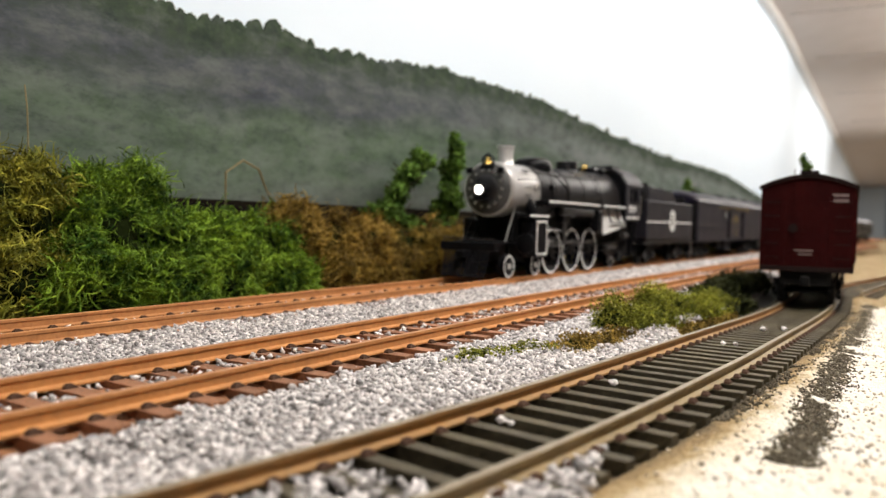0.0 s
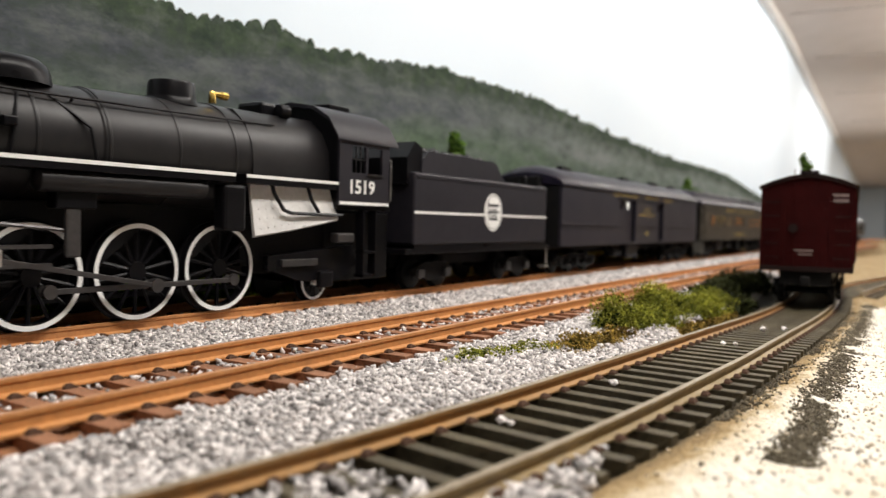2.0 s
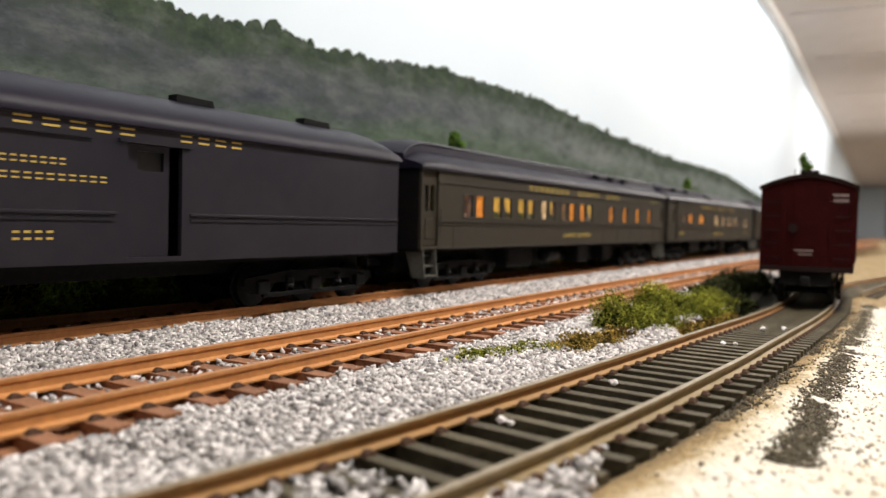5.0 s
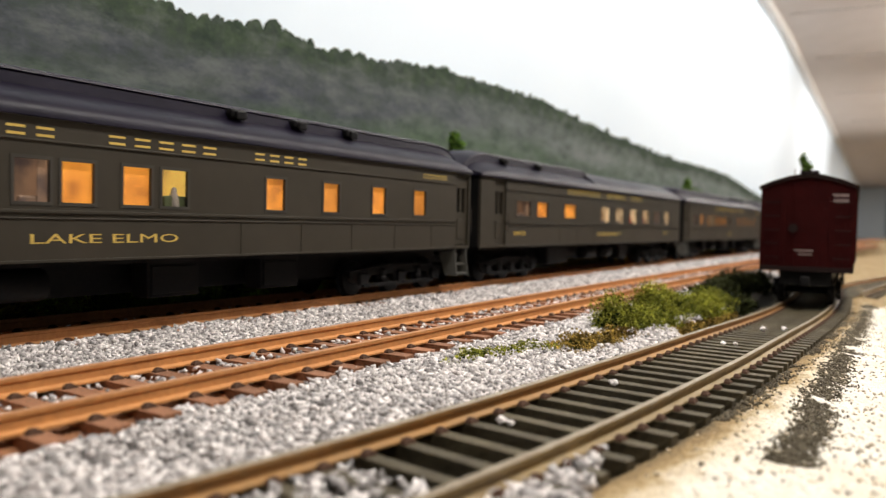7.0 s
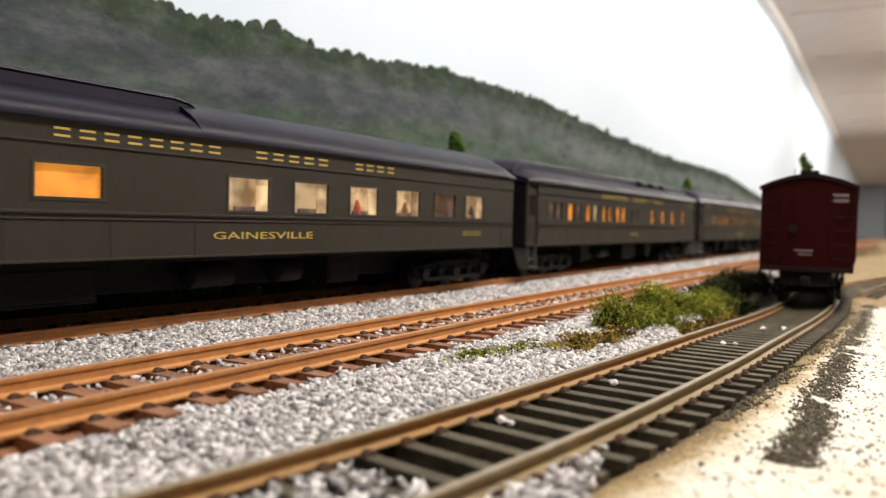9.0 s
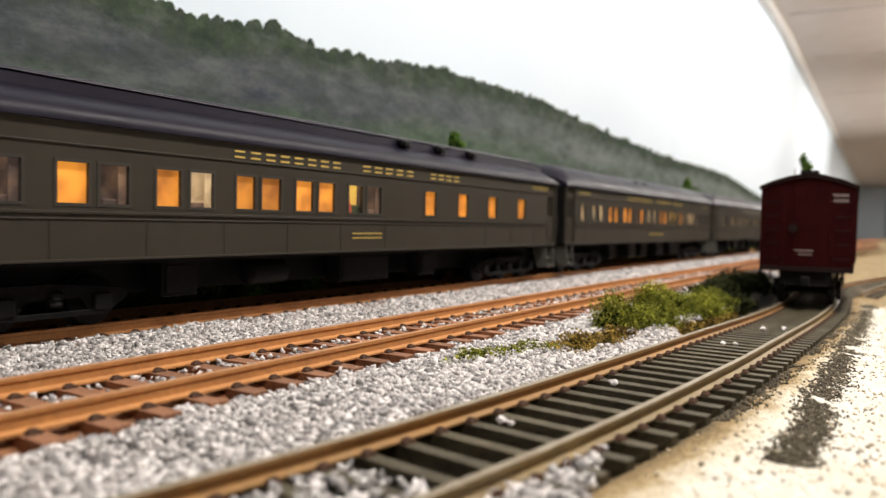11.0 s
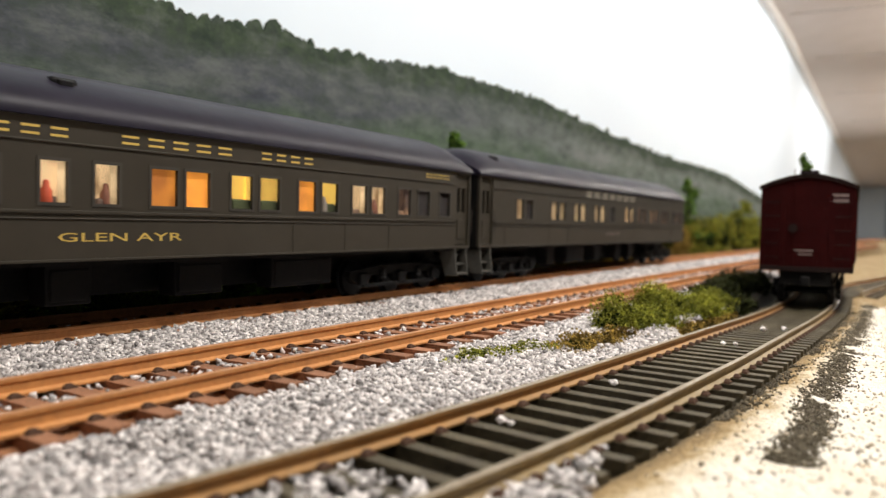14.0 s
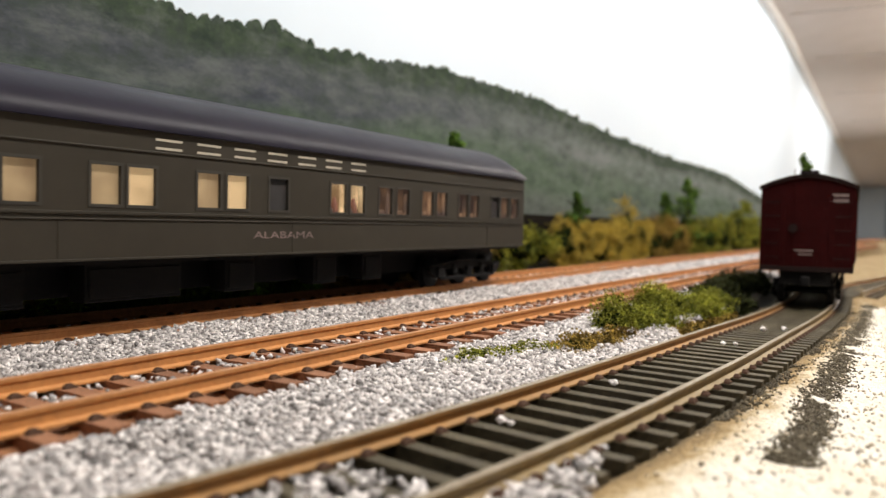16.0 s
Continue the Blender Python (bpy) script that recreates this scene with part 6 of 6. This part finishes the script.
    part("cab_front", bm, BLACK, loco)
    roof = [(-17.4, 42.6), (-17.4, 43.4), (-14, 48.6), (-8.6, 51.8), (0, 53.2), (8.6, 51.8), (14, 48.6), (17.4, 43.4), (17.4, 42.6), (14, 47.6), (8, 50.9), (0, 52.1), (-8, 50.9), (-14, 47.6)]
    bm = bmesh.new()
    loft(bm, [[(137.8, y, z) for y, z in roof], [(164.5, y, z) for y, z in roof]])
    part("cab_roof", bm, TENDER, loco, smooth=True)
    part("roof_hatch", boxed(147, 156, -6, 6, 52.4, 53.8, bevel=0.3), BLACK, loco)
    part("cab_floor", boxed(139, 163, -16, 16, 24.2, 25.4), BLACK, loco)
    part("backhead", boxed(140.2, 145, -11, 11, 25.4, 46), BLACK, loco)
    part("cab_seat", boxed(150, 155, -14.5, -10.5, 25.4, 31.5, bevel=0.5), UNDER, loco)
    part("white_edge", boxed(139.2, 160.8, -17.0, -16.85, 25.7, 26.5), WHITE, loco, "white stripe under the cab")
    for x in (146.2, 148.2):
        part("window_bar", boxed(x - 0.15, x + 0.15, -16.7, -16.4, 34.4, 41.6), GREY_BLACK, loco)
    part("window_bar", boxed(144.2, 150.2, -16.7, -16.4, 37.9, 38.2), GREY_BLACK, loco)
    part("arm_rest", boxed(151, 157.8, -17.5, -16.9, 33.9, 34.4), GREY_BLACK, loco)
    lettering("cab_number", "1519", 3.9, 10.6, WHITE, loco, 143.6, -16.95, 28.6, "white cab number", 0.022)
    # Added block, no real part: darkens the gap between cab and tender.
    part("drawbar_housing", boxed(141, 170, -10, 10, 4.5, 23.8, bevel=0.4), UNDER, loco)
    part("cab_handrail", bar([(161.4, -16.6, 27), (161.4, -17.2, 27.4), (161.4, -17.2, 38.5), (161.4, -16.6, 39)], 0.24), STEEL, loco)
    # trailing truck and cab steps
    bm = bmesh.new()
    prism(bm, [(118, 12.4), (150, 14.5), (152, 9.5), (146, 5.6), (130, 5.6), (118, 9)], -12.6, -11)
    part("trailing_frame", bm, BLACK, loco)
    part("trailing_journal", boxed(135.4, 140.6, -14.2, -12.4, 3.6, 8.0, bevel=0.5), BLACK, loco)
    part("equaliser_bar", boxed(122, 135, -13.6, -12.5, 9.6, 11.4, bevel=0.2), ROD, loco)
    part("ash_pan", boxed(112, 146, -9.5, 9.5, 10, 22), UNDER, loco)
    for k in range(2):
        part("cab_step", boxed(150, 156, -16.8, -13.5, 6 + 6.5 * k, 6.6 + 6.5 * k), BLACK, loco)
    part("step_hanger", boxed(150, 150.6, -16.6, -14, 5.8, 24.4), BLACK, loco)
    part("step_hanger", boxed(155.4, 156, -16.6, -14, 5.8, 24.4), BLACK, loco)
    part("injector", boxed(140, 147, -16, -13, 15.5, 18, bevel=0.5), ROD, loco)
    # wheels
    for x, r in ((23.6, 4.6), (47.3, 4.5), (138.0, 5.0)):
        w = wheelset(loco, x, r, mat=BLACK)
        bm = bmesh.new()
        for k in range(40):
            a0, a1 = 2 * math.pi * k / 40, 2 * math.pi * (k + 1) / 40
            bm.faces.new([bm.verts.new((q * math.cos(a), -9.56, q * math.sin(a))) for q, a in ((r - 0.85, a0), (r - 0.1, a0), (r - 0.1, a1), (r - 0.85, a1))])
        part("white_rim", bm, WHITE, w, "white-painted tyre rim")
        part("hub_cap", turned((0, -9.5, 0), [(0.4, -0.5), (1.2, -0.4), (1.5, 0.1)], axis="y", seg=16), STEEL, w, smooth=True)
        for k in range(10):
            a = 2 * math.pi * k / 10
            part("spoke", bar([(1.2 * math.cos(a), -9.55, 1.2 * math.sin(a)), ((r - 0.9) * math.cos(a), -9.55, (r - 0.9) * math.sin(a))], 0.28, 5), GREY_BLACK, w)
        SPINNERS.append((w, x, 0.0, r, 1))
    for x in (62.0, 84.0, 105.5):
        w = driver(loco, 10.0)
        SPINNERS.append((w, x, -9.0, 10.0, 2))
        part("far_driving_wheel", turned((x, 9.0, 10.0), [(1, -1), (9.8, -1), (10, 0.8), (10.5, 1), (1, 1)], axis="y", seg=36), BLACK, loco)
        part("axle", bar([(x, -8, 10), (x, 8, 10)], 1.0, 8), UNDER, loco)
    # rods, each about its own pin
    bm = bmesh.new()
    box(bm, -22, 21.5, -0.35, 0.35, -0.55, 0.55, bevel=0.15)
    for x in (-22, 0, 21.5):
        lathe(bm, (x, 0, 0), [(0.4, -0.5), (1.35, -0.5), (1.35, 0.5), (0.4, 0.5)], axis="y", seg=14)
    rod = part("side_rod", bm, ROD, loco, "steel side rod")
    bm = bmesh.new()
    box(bm, -34, 0, -0.3, 0.3, -0.5, 0.5, bevel=0.12)
    lathe(bm, (0, 0, 0), [(0.4, -0.5), (1.5, -0.5), (1.5, 0.5), (0.4, 0.5)], axis="y", seg=14)
    main = part("main_rod", bm, ROD, loco, "steel main rod")
    bm = bmesh.new()
    box(bm, -2.2, 2.2, -1.0, 1.0, -1.4, 1.6, bevel=0.2)
    tube(bm, [(-9, 0, 0.2), (0, 0, 0.2)], 0.5, 8)
    cross = part("crosshead", bm, STEEL, loco, "steel crosshead and piston rod")
    for z in (12.2, 15.6):
        part("guide_bar", boxed(45, 64, -13.4, -11.8, z - 0.35, z + 0.35), ROD, loco)
    part("valve_link", boxed(66, 69, -14.2, -13.2, 13.5, 23, bevel=0.4), ROD, loco)
    part("radius_rod", bar([(44, -13.4, 20.6), (68, -13.4, 18.4)], 0.4), ROD, loco)
    part("valve_hanger", boxed(64, 72, -14.5, -11, 22.5, 29.4, bevel=0.3), BLACK, loco)
    part("brake_beam", boxed(55, 116, -8.0, -7.0, 4.6, 5.6), UNDER, loco)
    return loco, rod, main, cross


LOCO, SIDE_ROD, MAIN_ROD, CROSSHEAD = locomotive()
TRAIN = [(LOCO, 240.0, 161.0), (TEND, 414.0, 94.2), (BAG, 521.0, 226.0), (SLEEPER, 757.0, 259.0), (DINER, 1021.0, 254.0), (SLEEPER2, 1285.0, 257.0), (COACH, 1550.0, 262.0), (LAST, 1816.0, 264.0)]


def train_pose(s, length):
    """A vehicle whose ends ride on the back track's centre line."""
    a, _ = back_point(s)
    b, _ = back_point(s + length)
    return Matrix.Translation(a * MM) @ Matrix.Rotation(math.atan2(b.y - a.y, b.x - a.x), 4, "Z")


def motions():
    for thing, s0, length in TRAIN:
        walk(thing, [(0.5 * k, train_pose(s0 - SPEED * 0.5 * k, length)) for k in range(33)])
    for wheel, x, y, r, step in SPINNERS:
        n = 480 // step
        rows = []
        for k in range(n + 1):
            t = 16.0 * k / n
            rows.append((t, Matrix.Translation((x * MM, y * MM, r * MM)) @ Matrix.Rotation(-SPEED * t / r + 4.79, 4, "Y")))
        walk(wheel, rows)
    side, main, cross = [], [], []
    for k in range(241):
        t = 16.0 * k / 240
        a = -SPEED * t / 10.0 + 4.79
        px, pz = 3.6 * math.cos(a), -3.6 * math.sin(a)
        side.append((t, Matrix.Translation(((84.0 + px) * MM, -12.0 * MM, (10 + pz) * MM))))
        pin = Vector((84.0 + px, 10 + pz))
        cx = pin.x - math.sqrt(34 ** 2 - (pin.y - 13.6) ** 2)
        ang = math.atan2(pin.y - 13.6, pin.x - cx)
        main.append((t, Matrix.Translation((pin.x * MM, -13.1 * MM, pin.y * MM)) @ Matrix.Rotation(-ang, 4, "Y")))
        cross.append((t, Matrix.Translation((cx * MM, -12.6 * MM, 13.6 * MM))))
    walk(SIDE_ROD, side)
    walk(MAIN_ROD, main)
    walk(CROSSHEAD, cross)


motions()
